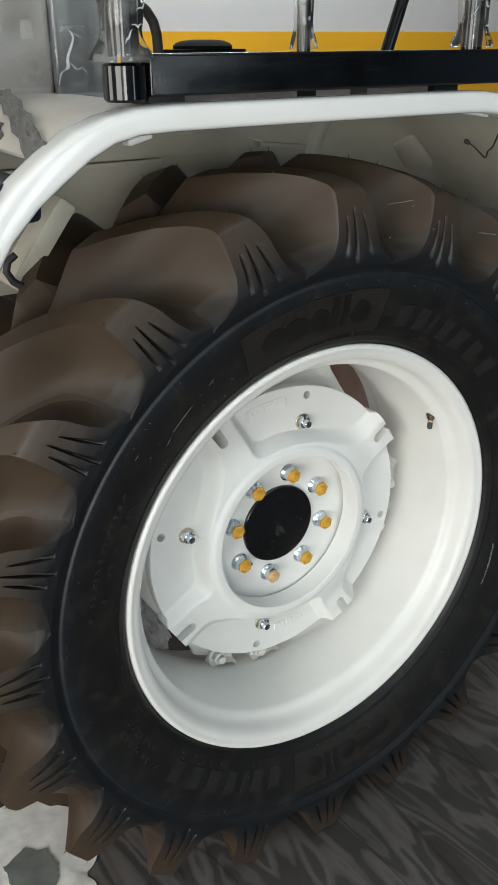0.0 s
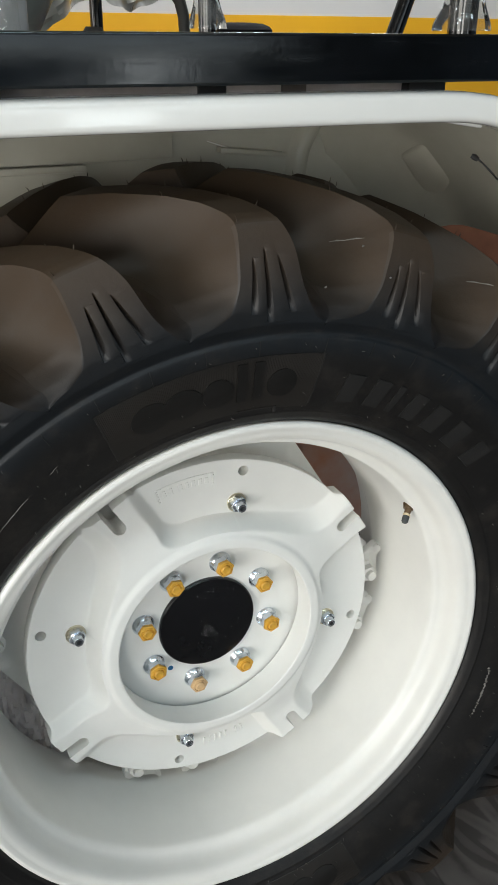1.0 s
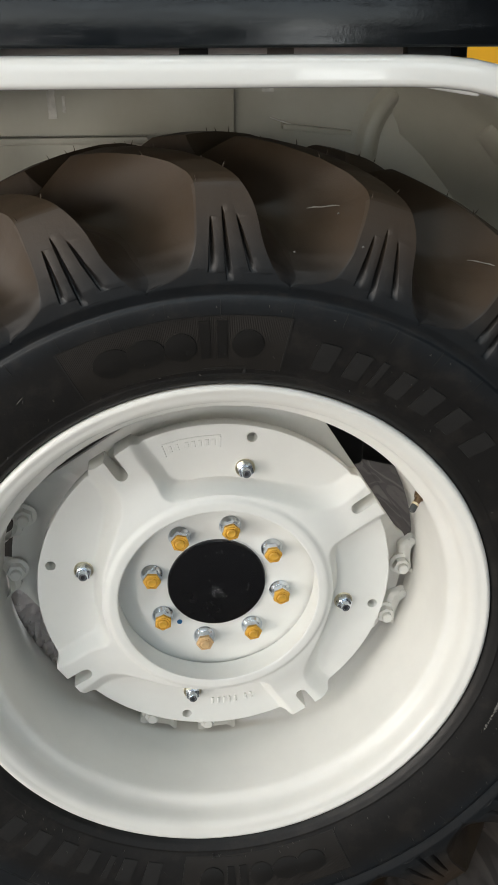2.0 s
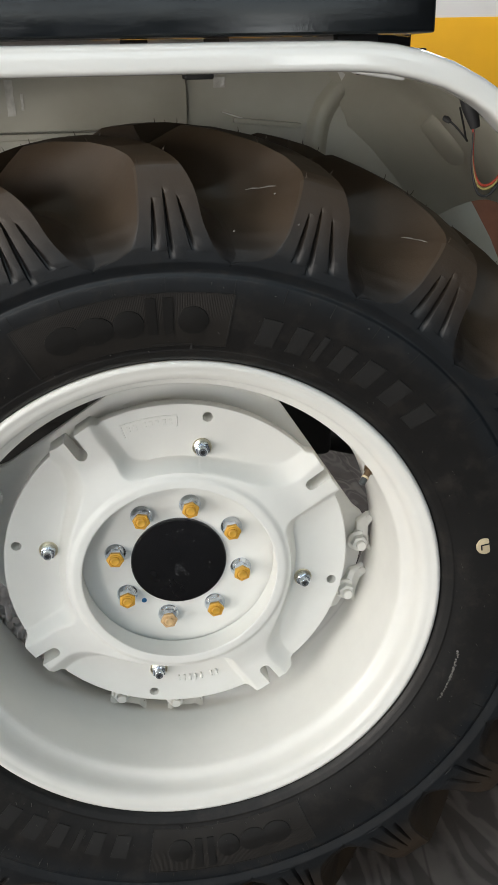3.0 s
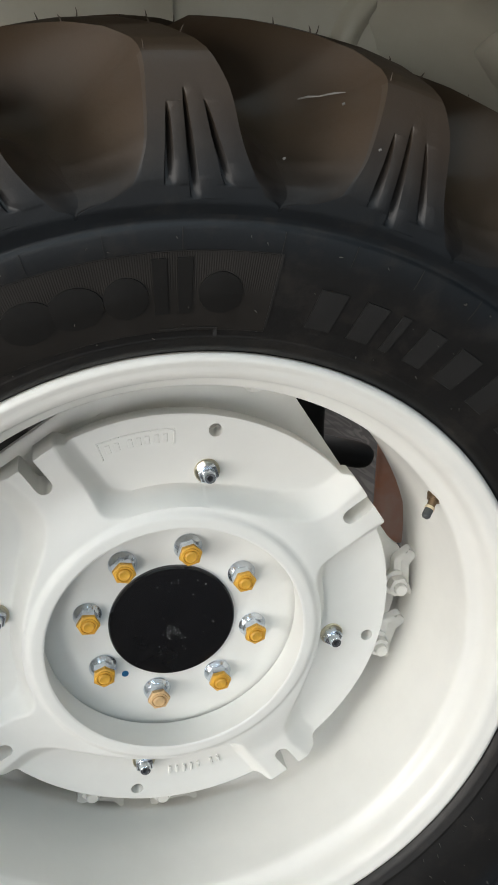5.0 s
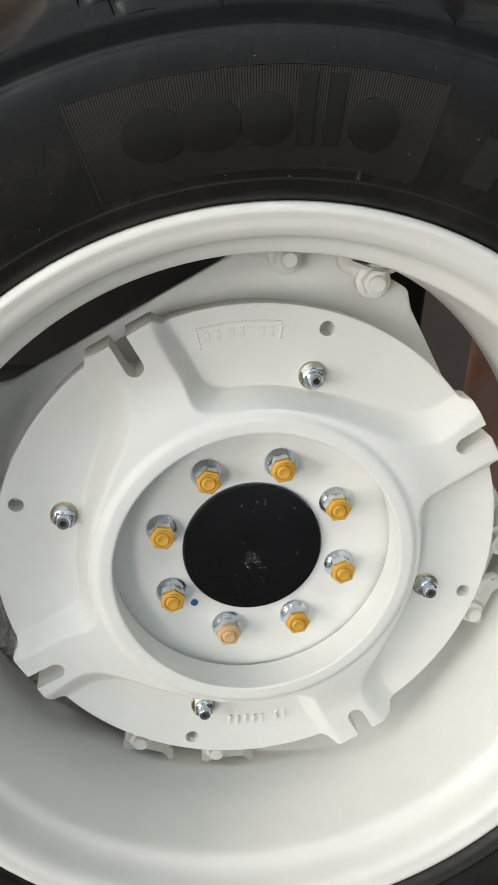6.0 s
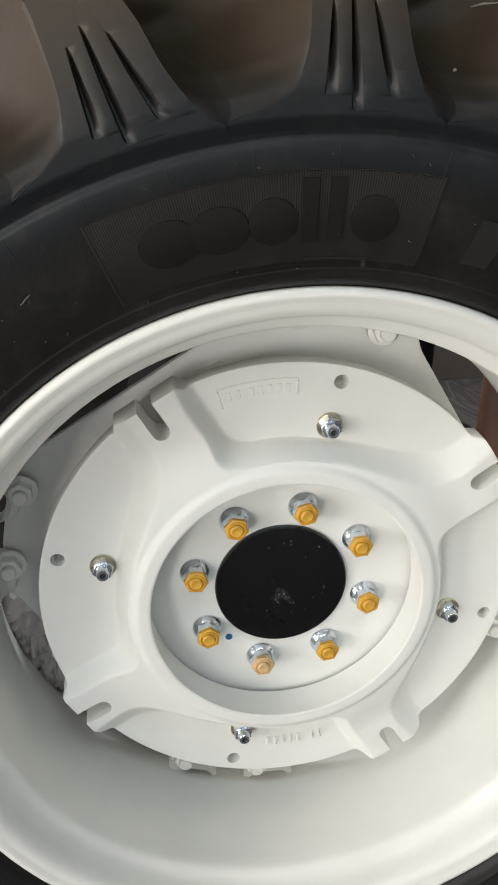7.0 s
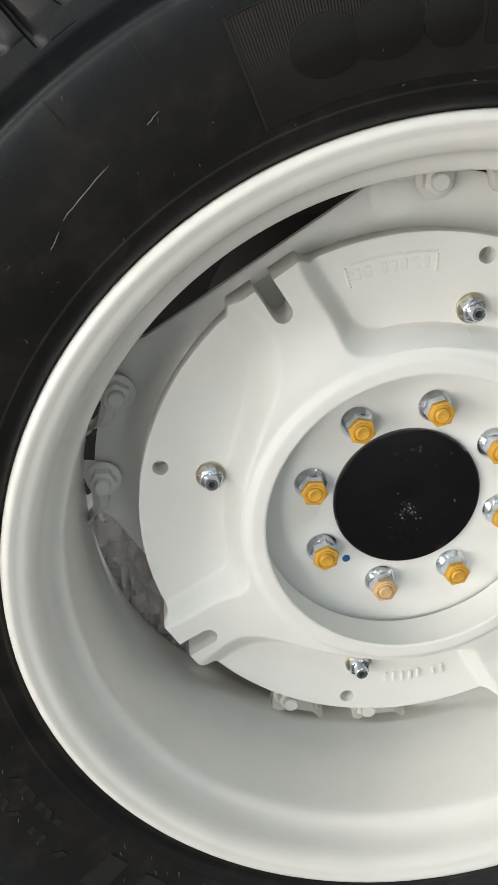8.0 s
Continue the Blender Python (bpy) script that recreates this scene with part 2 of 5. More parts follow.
def floor_material():
    """Dark brown polished stone with long pale streaks and thin dark cracks."""
    m = bpy.data.materials.new("streaked_dark_marble")
    m.use_nodes = True
    n, l = m.node_tree.nodes, m.node_tree.links
    p = n["Principled BSDF"]
    tc = n.new("ShaderNodeTexCoord")
    first = n.new("ShaderNodeMapping")
    first.inputs["Rotation"].default_value = (0, 0, radians(-3))
    turn = n.new("ShaderNodeMapping")
    turn.inputs["Scale"].default_value = (3.7, 0.85, 1)
    l.new(tc.outputs["Object"], first.inputs["Vector"])
    l.new(first.outputs[0], turn.inputs["Vector"])
    streak = n.new("ShaderNodeTexNoise")
    streak.inputs["Scale"].default_value, streak.inputs["Detail"].default_value = 2.0, 2.2
    streak.inputs["Roughness"].default_value, streak.inputs["Distortion"].default_value = 0.45, 1.3
    l.new(turn.outputs[0], streak.inputs["Vector"])
    ragged = n.new("ShaderNodeTexNoise")
    ragged.inputs["Scale"].default_value, ragged.inputs["Detail"].default_value, ragged.inputs["Roughness"].default_value = 16, 8, 0.65
    l.new(first.outputs[0], ragged.inputs["Vector"])
    wobble = n.new("ShaderNodeMath")
    wobble.operation = "MULTIPLY_ADD"
    wobble.inputs[1].default_value = 0.07
    l.new(ragged.outputs["Fac"], wobble.inputs[0])
    l.new(streak.outputs["Fac"], wobble.inputs[2])
    ramp = n.new("ShaderNodeValToRGB")
    e = ramp.color_ramp.elements
    e[0].position, e[0].color = 0.36, (0.044, 0.038, 0.034, 1)
    e[1].position, e[1].color = 0.78, (0.051, 0.043, 0.040, 1)
    for at, tone in ((0.405, 0.049), (0.42, 0.084), (0.445, 0.092), (0.460, 0.051), (0.515, 0.048), (0.530, 0.088), (0.570, 0.119), (0.592, 0.104), (0.605, 0.056), (0.665, 0.049), (0.680, 0.081), (0.72, 0.092), (0.74, 0.055)):
        e.new(at).color = (tone * 1.0, tone * 0.90, tone * 0.84, 1)
    l.new(wobble.outputs[0], ramp.inputs["Fac"])
    crack = n.new("ShaderNodeTexVoronoi")
    crack.feature = "DISTANCE_TO_EDGE"
    crack.inputs["Scale"].default_value = 1.1
    l.new(turn.outputs[0], crack.inputs["Vector"])
    thin = n.new("ShaderNodeMapRange")
    thin.inputs["From Min"].default_value, thin.inputs["From Max"].default_value = 0.0, 0.012
    thin.inputs["To Min"].default_value, thin.inputs["To Max"].default_value = 0.35, 1
    l.new(crack.outputs["Distance"], thin.inputs["Value"])
    dark = n.new("ShaderNodeMix")
    dark.data_type = "RGBA"
    dark.inputs["A"].default_value = (0.02, 0.016, 0.014, 1)
    l.new(thin.outputs["Result"], dark.inputs["Factor"])
    l.new(ramp.outputs["Color"], dark.inputs["B"])
    l.new(dark.outputs["Result"], p.inputs["Base Color"])
    grain = n.new("ShaderNodeTexNoise")
    grain.inputs["Scale"].default_value, grain.inputs["Detail"].default_value = 18, 6
    l.new(tc.outputs["Object"], grain.inputs["Vector"])
    rr = n.new("ShaderNodeMapRange")
    rr.inputs["To Min"].default_value, rr.inputs["To Max"].default_value = 0.45, 0.75
    l.new(grain.outputs["Fac"], rr.inputs["Value"])
    l.new(rr.outputs["Result"], p.inputs["Roughness"])
    b = n.new("ShaderNodeBump")
    b.inputs["Strength"].default_value, b.inputs["Distance"].default_value = 0.15, 0.001
    l.new(grain.outputs["Fac"], b.inputs["Height"])
    l.new(b.outputs["Normal"], p.inputs["Normal"])
    return m


FLOOR = floor_material()


def film_material():
    """Thin clear packing film: mostly see-through, with gloss on its creases."""
    m = bpy.data.materials.new("clear_packing_film")
    m.use_nodes = True
    n, l = m.node_tree.nodes, m.node_tree.links
    out = n["Material Output"]
    n.remove(n["Principled BSDF"])
    see = n.new("ShaderNodeBsdfTransparent")
    see.inputs["Color"].default_value = (0.93, 0.93, 0.92, 1)
    gloss = n.new("ShaderNodeBsdfGlossy")
    gloss.inputs["Roughness"].default_value = 0.08
    haze = n.new("ShaderNodeBsdfDiffuse")
    haze.inputs["Color"].default_value = (0.8, 0.8, 0.78, 1)
    tc = n.new("ShaderNodeTexCoord")
    crease = n.new("ShaderNodeTexNoise")
    crease.inputs["Scale"].default_value, crease.inputs["Detail"].default_value = 28, 5
    l.new(tc.outputs["Object"], crease.inputs["Vector"])
    b = n.new("ShaderNodeBump")
    b.inputs["Strength"].default_value, b.inputs["Distance"].default_value = 0.7, 0.003
    l.new(crease.outputs["Fac"], b.inputs["Height"])
    l.new(b.outputs["Normal"], gloss.inputs["Normal"])
    milk = n.new("ShaderNodeMapRange")
    milk.inputs["From Min"].default_value, milk.inputs["From Max"].default_value = 0.45, 0.75
    milk.inputs["To Min"].default_value, milk.inputs["To Max"].default_value = 0.02, 0.13
    l.new(crease.outputs["Fac"], milk.inputs["Value"])
    m1 = n.new("ShaderNodeMixShader")
    l.new(milk.outputs["Result"], m1.inputs[0])
    l.new(see.outputs[0], m1.inputs[1])
    l.new(haze.outputs[0], m1.inputs[2])
    fr = n.new("ShaderNodeFresnel")
    fr.inputs["IOR"].default_value = 1.38
    l.new(b.outputs["Normal"], fr.inputs["Normal"])
    m2 = n.new("ShaderNodeMixShader")
    l.new(fr.outputs[0], m2.inputs[0])
    l.new(m1.outputs[0], m2.inputs[1])
    l.new(gloss.outputs[0], m2.inputs[2])
    l.new(m2.outputs[0], out.inputs["Surface"])
    return m


FILM = film_material()


# ---- mesh helpers ----
def finish(bm, name, mats, angle=38.0):
    me = bpy.data.meshes.new(name)
    bmesh.ops.recalc_face_normals(bm, faces=bm.faces)
    bm.to_mesh(me)
    bm.free()
    for m in mats if isinstance(mats, (list, tuple)) else [mats]:
        me.materials.append(m)
    me.shade_smooth()
    me.set_sharp_from_angle(angle=radians(angle))
    return me


def part(name, bm, mats, parent, label="", angle=38.0, at=None):
    """One mesh object under a thing or a part. bm may be a bmesh or a mesh that is shared."""
    me = bm if isinstance(bm, bpy.types.Mesh) else finish(bm, name, mats, angle)
    ob = new(name, me)
    ob.parent = parent
    if at is not None:
        ob.matrix_basis = at
    if label:
        ob["label"] = label
    return ob


def grid(bm, rows, close=False, wrap=False):
    """Faces between rows of points of one length. wrap: each row is a ring; close: the last row meets the first."""
    vs = [[bm.verts.new(p) for p in row] for row in rows]
    n, k = len(vs), len(vs[0])
    for i in range(n if close else n - 1):
        a, b = vs[i], vs[(i + 1) % n]
        for j in range(k if wrap else k - 1):
            bm.faces.new((a[j], a[(j + 1) % k], b[(j + 1) % k], b[j]))
    return vs


def lathe(bm, profile, n=96, close=False, centre=(0, 0, 0)):
    """Turns (y, r) round the axis along y."""
    rows = [[(centre[0] + r * math.cos(a), centre[1] + y, centre[2] + r * math.sin(a)) for a in (2 * math.pi * j / n for j in range(n))] for y, r in profile]
    return grid(bm, rows, close=close, wrap=True)


def box(bm, lo, hi, bevel=0.0, segments=2):
    made = bmesh.ops.create_cube(bm, size=1.0)
    c = [(a + b) / 2 for a, b in zip(lo, hi)]
    s = [b - a for a, b in zip(lo, hi)]
    bmesh.ops.transform(bm, matrix=Matrix.Translation(c) @ Matrix.Diagonal((*s, 1)), verts=made["verts"])
    if bevel:
        edges = list({e for v in made["verts"] for e in v.link_edges})
        bmesh.ops.bevel(bm, geom=edges, offset=bevel, segments=segments, affect="EDGES", profile=0.6)
    return bm


def tube(bm, pts, radius, n=10, caps=True):
    """A round rod along points; radius may be one number or one for each point."""
    pts = [Vector(p) for p in pts]
    rads = radius if isinstance(radius, (list, tuple)) else [radius] * len(pts)
    rows, side = [], None
    for i, p in enumerate(pts):
        d = (pts[min(i + 1, len(pts) - 1)] - pts[max(i - 1, 0)]).normalized()
        side = (side - d * side.dot(d)).normalized() if side else d.orthogonal().normalized()
        up = d.cross(side)
        rows.append([p + rads[i] * (math.cos(a) * side + math.sin(a) * up) for a in (2 * math.pi * j / n for j in range(n))])
    vs = grid(bm, rows, wrap=True)
    if caps:
        bm.faces.new(vs[0])
        bm.faces.new(list(reversed(vs[-1])))
    return bm


def bent(pts, n=6):
    """A rounded line through points."""
    pts = [Vector(p) for p in pts]
    out = []
    for i in range(len(pts) - 1):
        p0, p1, p2, p3 = pts[max(i - 1, 0)], pts[i], pts[i + 1], pts[min(i + 2, len(pts) - 1)]
        for k in range(n):
            t = k / n
            out.append(0.5 * (2 * p1 + (p2 - p0) * t + (2 * p0 - 5 * p1 + 4 * p2 - p3) * t * t + (3 * p1 - p0 - 3 * p2 + p3) * t ** 3))
    return out + [pts[-1]]


def smooth(a, b, x):
    t = min(1.0, max(0.0, (x - a) / (b - a)))
    return t * t * (3 - 2 * t)


def along(table, x):
    """Straight lines between the rows (x, value) of a table."""
    return float(np.interp(x, [t[0] for t in table], [t[1] for t in table]))


def ring_point(r, deg, y):
    return Vector((r * math.cos(radians(deg)), y, r * math.sin(radians(deg))))


def spun(deg):
    """A turn about the wheel's axis, anticlockwise as seen from outside."""
    return Matrix.Rotation(-radians(deg), 4, "Y")


# ---- the room ----
def structure(name, bm, mats, label):
    return tagged(new(name, finish(bm, name, mats)), label, name.split("_")[0], kind="structure")


bm = bmesh.new()
box(bm, (ROOM_X0 - 0.2, ROOM_Y0 - 0.2, -0.12), (ROOM_X1 + 0.2, ROOM_Y1 + 0.2, 0.0))
structure("floor", bm, FLOOR, "dark brown streaked polished stone floor")
bm = bmesh.new()
box(bm, (ROOM_X0 - 0.2, ROOM_Y0 - 0.2, ROOM_H), (ROOM_X1 + 0.2, ROOM_Y1 + 0.2, ROOM_H + 0.15))
structure("ceiling", bm, CEILING, "plain off-white ceiling")
bm = bmesh.new()
box(bm, (ROOM_X0 - 0.2, ROOM_Y1, 0), (ROOM_X1 + 0.2, ROOM_Y1 + 0.2, ROOM_H))
wall_north = structure("wall_north", bm, WALL_WHITE, "white wall with yellow and navy painted bands")
# Unseen wall; its dark tone is chosen to keep fill off right-facing sides.
bm = bmesh.new()
box(bm, (ROOM_X1, ROOM_Y0, 0), (ROOM_X1 + 0.2, ROOM_Y1, ROOM_H))
structure("wall_east", bm, BLUE_PANEL, "unseen wall toned blue-grey to cut fill from the right")


# The opening from y 0.20 to 1.50 is added for the fill lamp.
bm = bmesh.new()
for lo, hi, b, t in ((ROOM_Y0, -3.02, 0, ROOM_H), (-3.02, -0.98, 0, 0.28), (-3.02, -0.98, 2.12, ROOM_H), (-0.98, 0.20, 0, ROOM_H), (0.20, 1.50, 0, 0.28), (0.20, 1.50, 2.12, ROOM_H), (1.50, ROOM_Y1, 0, ROOM_H)):
    box(bm, (ROOM_X0 - 0.2, lo, b), (ROOM_X0, hi, t))
structure("wall_west", bm, WALL_WHITE, "white wall with a wide open shopfront and an opening added for a lamp")
bm = bmesh.new()
for lo, hi, b, t in ((ROOM_X0, -3.38, 0, ROOM_H), (-3.38, -2.06, 0, 0.24), (-3.38, -2.06, 2.06, ROOM_H), (-2.06, 0.84, 0, 1.5), (1.38, ROOM_X1, 0, 1.5), (-2.06, -2.0, 1.5, 2.4), (2.12, ROOM_X1, 1.5, 2.4), (-2.06, ROOM_X1, 2.4, ROOM_H), (0.84, 1.38, 0, 0.09)):
    box(bm, (lo, ROOM_Y0 - 0.2, b), (hi, ROOM_Y0, t))
wall_south = structure("wall_south", bm, SHADOW_STONE, "dark stone wall with a doorway and wide shopfront")
bm = bmesh.new()
box(bm, (-2.0, ROOM_Y0 - 0.02, 0.1), (0.83, ROOM_Y0 + 0.02, 1.49), 0.01)
part("wall_panel", bm, BLUE_PANEL, wall_south, "blue-grey painted wall panel")
bm = bmesh.new()
box(bm, (1.39, ROOM_Y0 - 0.02, 0.1), (2.15, ROOM_Y0 + 0.02, 1.49), 0.01)
part("wall_panel", bm, BLUE_PANEL, wall_south, "blue-grey painted wall panel")

WAIST = 0.652
bm = bmesh.new()
box(bm, (ROOM_X0, ROOM_Y1 - 0.004, WAIST + 0.50), (ROOM_X1, ROOM_Y1 + 0.01, WAIST + 0.868))
part("yellow_band", bm, WALL_YELLOW, wall_north, "yellow painted band")
bm = bmesh.new()
box(bm, (ROOM_X0, ROOM_Y1 - 0.004, 1.05), (ROOM_X1, ROOM_Y1 + 0.01, WAIST + 0.50))
part("navy_band", bm, WALL_NAVY, wall_north, "navy painted band")
bm = bmesh.new()
box(bm, (ROOM_X0, ROOM_Y1 - 0.012, 0.001), (ROOM_X1, ROOM_Y1 + 0.01, 1.05))
part("stone_dado", bm, DADO, wall_north, "brown stone dado")


def ceiling_light(x, y):
    """A batten on the ceiling with two glowing tubes."""
    thing = tagged(new("ceiling_light"), "white ceiling batten with two glowing tubes, out of view", "ceiling light", group="ceiling battens")
    thing.matrix_basis = Matrix.Translation((x, y, ROOM_H))
    bm = bmesh.new()
    box(bm, (-0.62, -0.05, -0.05), (0.62, 0.05, 0.0), 0.006)
    part("batten", bm, WHITE, thing)
    for side in (-0.028, 0.028):
        bm = bmesh.new()
        tube(bm, [(-0.6, side, -0.072), (0.6, side, -0.072)], 0.013, 12)
        part("tube", bm, TUBE, thing, "glowing fluorescent tube")
    return thing


TUBE = bpy.data.materials.new("glowing_tube")
TUBE.use_nodes = True
TUBE.node_tree.nodes["Principled BSDF"].inputs["Emission Color"].default_value = (0.85, 0.93, 1.0, 1)
TUBE.node_tree.nodes["Principled BSDF"].inputs["Emission Strength"].default_value = 8.0
for lx, ly in LIGHTS:
    ceiling_light(lx, ly)

bm = bmesh.new()
box(bm, (-40, -40, -0.14), (40, 40, -0.125))
ground = structure("ground", bm, material("pale_yard_concrete", (0.35, 0.33, 0.30), 0.9, spread=0.2, scale=0.7), "pale concrete yard outside the hall")

# ---- the tractor ----
AXLE_Z = 0.652
tractor = tagged(new("tractor"), "white tractor with one large rear wheel beneath a white fender", "tractor")
tractor.empty_display_size = 0.2
HUB = Matrix.Translation((0, 0, AXLE_Z))

# Rim: a drop-centre ring with a rolled flange.
bm = bmesh.new()
inside = [(-0.1125, 0.3785), (-0.1165, 0.3815), (-0.1205, 0.3825), (-0.1240, 0.3815), (-0.1258, 0.3790), (-0.1266, 0.3765), (-0.1260, 0.3742), (-0.1238, 0.3706), (-0.1226, 0.3680), (-0.1218, 0.3650), (-0.1200, 0.3612), (-0.1165, 0.3572), (-0.1120, 0.3546), (-0.1060, 0.3530),
          (-0.0980, 0.3514), (-0.0915, 0.3494), (-0.0868, 0.3464), (-0.0835, 0.3424), (-0.0805, 0.3380), (-0.0770, 0.3356), (-0.0720, 0.3345), (-0.0620, 0.3337), (-0.0300, 0.3320), (0.0, 0.3295), (0.05, 0.3265), (0.085, 0.3275),
          (0.105, 0.335), (0.12, 0.344), (0.135, 0.3485), (0.16, 0.3515), (0.172, 0.358), (0.181, 0.372), (0.176, 0.381)]
outside = [(y, r + 0.006) for y, r in reversed(inside[14:-2])]
lathe(bm, inside + [(0.17, 0.378), (0.165, 0.366)] + outside + [(-0.108, 0.362), (-0.112, 0.370)], n=192, close=True)
rim = part("rim", bm, WHITE, tractor, "glossy white painted steel rim", at=HUB, angle=50)

# Rear disc of the rim: a round plate with four straight cuts, bolted to lugs in the well.
BOLT_TURN = 77.5
PLATE_Y = 0.083


def plate_radius(deg):
    d = (deg - BOLT_TURN) % 90
    away = abs(d - 45)
    chord = 0.274 / math.cos(radians(away)) if away < 60 else 9
    return min(0.3165, chord + 0.02 * smooth(24, 34, away))


bm = bmesh.new()
outline = [(plate_radius(a), a) for a in range(360)]
rows = []
for y, k in ((PLATE_Y - 0.052, 0.60), (PLATE_Y - 0.045, 0.66), (PLATE_Y - 0.012, 0.80), (PLATE_Y - 0.002, 0.86), (PLATE_Y, 0.90), (PLATE_Y, 0.99), (PLATE_Y + 0.002, 1.0), (PLATE_Y + 0.010, 1.0), (PLATE_Y + 0.010, 0.86), (PLATE_Y - 0.035, 0.60)):
    rows.append([ring_point(r * k if k > 0.87 else 0.30 * k, a, y) for r, a in outline])
grid(bm, rows, close=True, wrap=True)
rim_plate = part("rim_plate", bm, WHITE, rim, "white painted steel centre plate")


def bracket_mesh():
    """A pressed lug welded in the rim's well, with a bent foot on both sides."""
    bm = bmesh.new()
    rows = []
    for a, r0, r1 in ((-6.8, 0.318, 0.328), (-6.0, 0.304, 0.3275), (-4.4, 0.2965, 0.3225), (-2.6, 0.2985, 0.3195), (-1.4, 0.303, 0.3185), (1.8, 0.303, 0.3185), (2.8, 0.306, 0.3215), (3.6, 0.314, 0.3265), (4.6, 0.322, 0.328)):
        y0, y1 = PLATE_Y - 0.012, PLATE_Y - 0.0005
        rows.append([ring_point(r0, a, y1), ring_point(r0 + 0.001, a, y0 + 0.002), ring_point(r0 + 0.004, a, y0), ring_point(r1 - 0.006, a, y0 - 0.002), ring_point(r1, a, y0 - 0.014), ring_point(r1, a, y1)])
    vs = grid(bm, rows, wrap=True)
    bm.faces.new(vs[0])
    bm.faces.new(list(reversed(vs[-1])))
    return finish(bm, "rim_lug", WHITE)


def hex_prism(bm, across, y0, y1, chamfer=0.12, n=6, turn=0.0, centre=(0, 0)):
    """A six-sided prism from y0 (back) to y1 (front, lower y), its front corners rounded off."""
    r = across / 2 / math.cos(math.pi / 6)
    rows = []
    for y, k in ((y0, 1.0), (y1 + chamfer * r * 0.5, 1.0), (y1, 1 - chamfer)):
        rows.append([(centre[0] + r * k * math.cos(turn + 2 * math.pi * j / n), y, centre[1] + r * k * math.sin(turn + 2 * math.pi * j / n)) for j in range(n)])
    vs = grid(bm, rows, wrap=True)
    bm.faces.new(vs[-1])
    return vs


def painted_bolt_mesh():
    bm = bmesh.new()
    lathe(bm, [(0.0, 0.0185), (-0.003, 0.0185), (-0.004, 0.017), (-0.004, 0.008)], 24)
    hex_prism(bm, 0.0245, -0.004, -0.016)
    lathe(bm, [(-0.016, 0.0085), (-0.023, 0.0085), (-0.0245, 0.007), (-0.0245, 0.0003)], 16)
    return finish(bm, "lug_bolt", WHITE)


bracket, painted_bolt = bracket_mesh(), painted_bolt_mesh()
for k in range(4):
    for side in (-9.0, 9.0):
        deg = BOLT_TURN + 90 * k + side
        part("rim_lug", bracket, None, rim, at=spun(deg + 4.2))
        part("lug_bolt", painted_bolt, None, rim, at=Matrix.Translation(ring_point(0.307, deg, PLATE_Y - 0.012)) @ spun(deg * 1.7))

bm = bmesh.new()
tube(bm, [(0.1962, -0.0968, -0.2944), (0.1950, -0.0968, -0.2956), (0.1942, -0.0968, -0.2972)], [0.0003, 0.0007, 0.0003], 6)
part("paint_chip", bm, INK, rim, "tiny dark chip in the paint")
# Valve in the side of the well.
bm = bmesh.new()
tube(bm, [(0, 0, -0.003), (0, 0, 0.004), (0, 0, 0.0045), (0, 0, 0.011)], [0.0125, 0.0125, 0.0115, 0.010], 16)
tube(bm, [(0, 0, 0.011), (0, 0, 0.0125), (0, 0, 0.022)], [0.0075, 0.0065, 0.006], 14)
valve_turn = look(ring_point(0.3385, 32.9, -0.0670), ring_point(0.3385, 32.9, -0.0670) - Vector((-0.62, -0.55, -0.62))) @ Matrix.Scale(0.76, 4)
valve = part("valve_stem", bm, BRASS, rim, "tarnished brass tyre valve", at=valve_turn)
bm = bmesh.new()
tube(bm, [(0, 0, 0.021), (0, 0, 0.022), (0, 0, 0.038), (0, 0, 0.0405)], [0.0055, 0.0066, 0.0066, 0.0045], 14)
band = bmesh.new()
tube(band, [(0, 0, 0.0220), (0, 0, 0.0222), (0, 0, 0.0265), (0, 0, 0.0267)], [0.0060, 0.0071, 0.0071, 0.0060], 14)
part("valve_band", band, CREAM, rim, "pale band round the valve", at=valve_turn)
part("valve_cap", bm, material("grey_plastic_valve_cap", (0.05, 0.055, 0.055), 0.5), rim, "dark grey valve cap", at=valve_turn)

# Cast centre disc: raised ring and four arms with open slots, four sunk pockets between.
LIP_Y, FACE_Y, POCKET_Y = -0.025, 0.025, 0.014


def disc_height(r, deg):
    turn = (deg - BOLT_TURN + 45) % 90 - 45
    body = LIP_Y
    body += 0.0056 * smooth(0.1635, 0.1725, r)
    body += 0.0115 * smooth(0.170, 0.228, r) + 0.002 * smooth(0.24, 0.275, r)
    inner = r - 0.1800
    # One end of a pocket has a tight corner, the other a wide sweep.
    if turn > 0:
        side, k = (36.5 - 2.0 * smooth(0.27, 0.20, r) - turn) * r * math.pi / 180 * 0.72, 0.024
    else:
        side, k = (38.0 + turn) * r * math.pi / 180 * 0.48, 0.070
    h = max(0.0, min(1.0, 0.5 + 0.5 * (inner - side) / k))
    inset = inner * (1 - h) + side * h - k * h * (1 - h)
    m = 0.45 * min(1.0, max(0.0, (inset + 0.005) / 0.0125)) + 0.55 * smooth(-0.0065, 0.0085, inset)
    return body + (POCKET_Y - body) * m


def disc_radius(deg):
    away = abs((deg - BOLT_TURN) % 90 - 45)
    tab = 0.2775 / math.cos(radians(min(away, 30)))
    return 0.2710 + (tab - 0.2710) * (1 - smooth(7.2, 9.4, away))


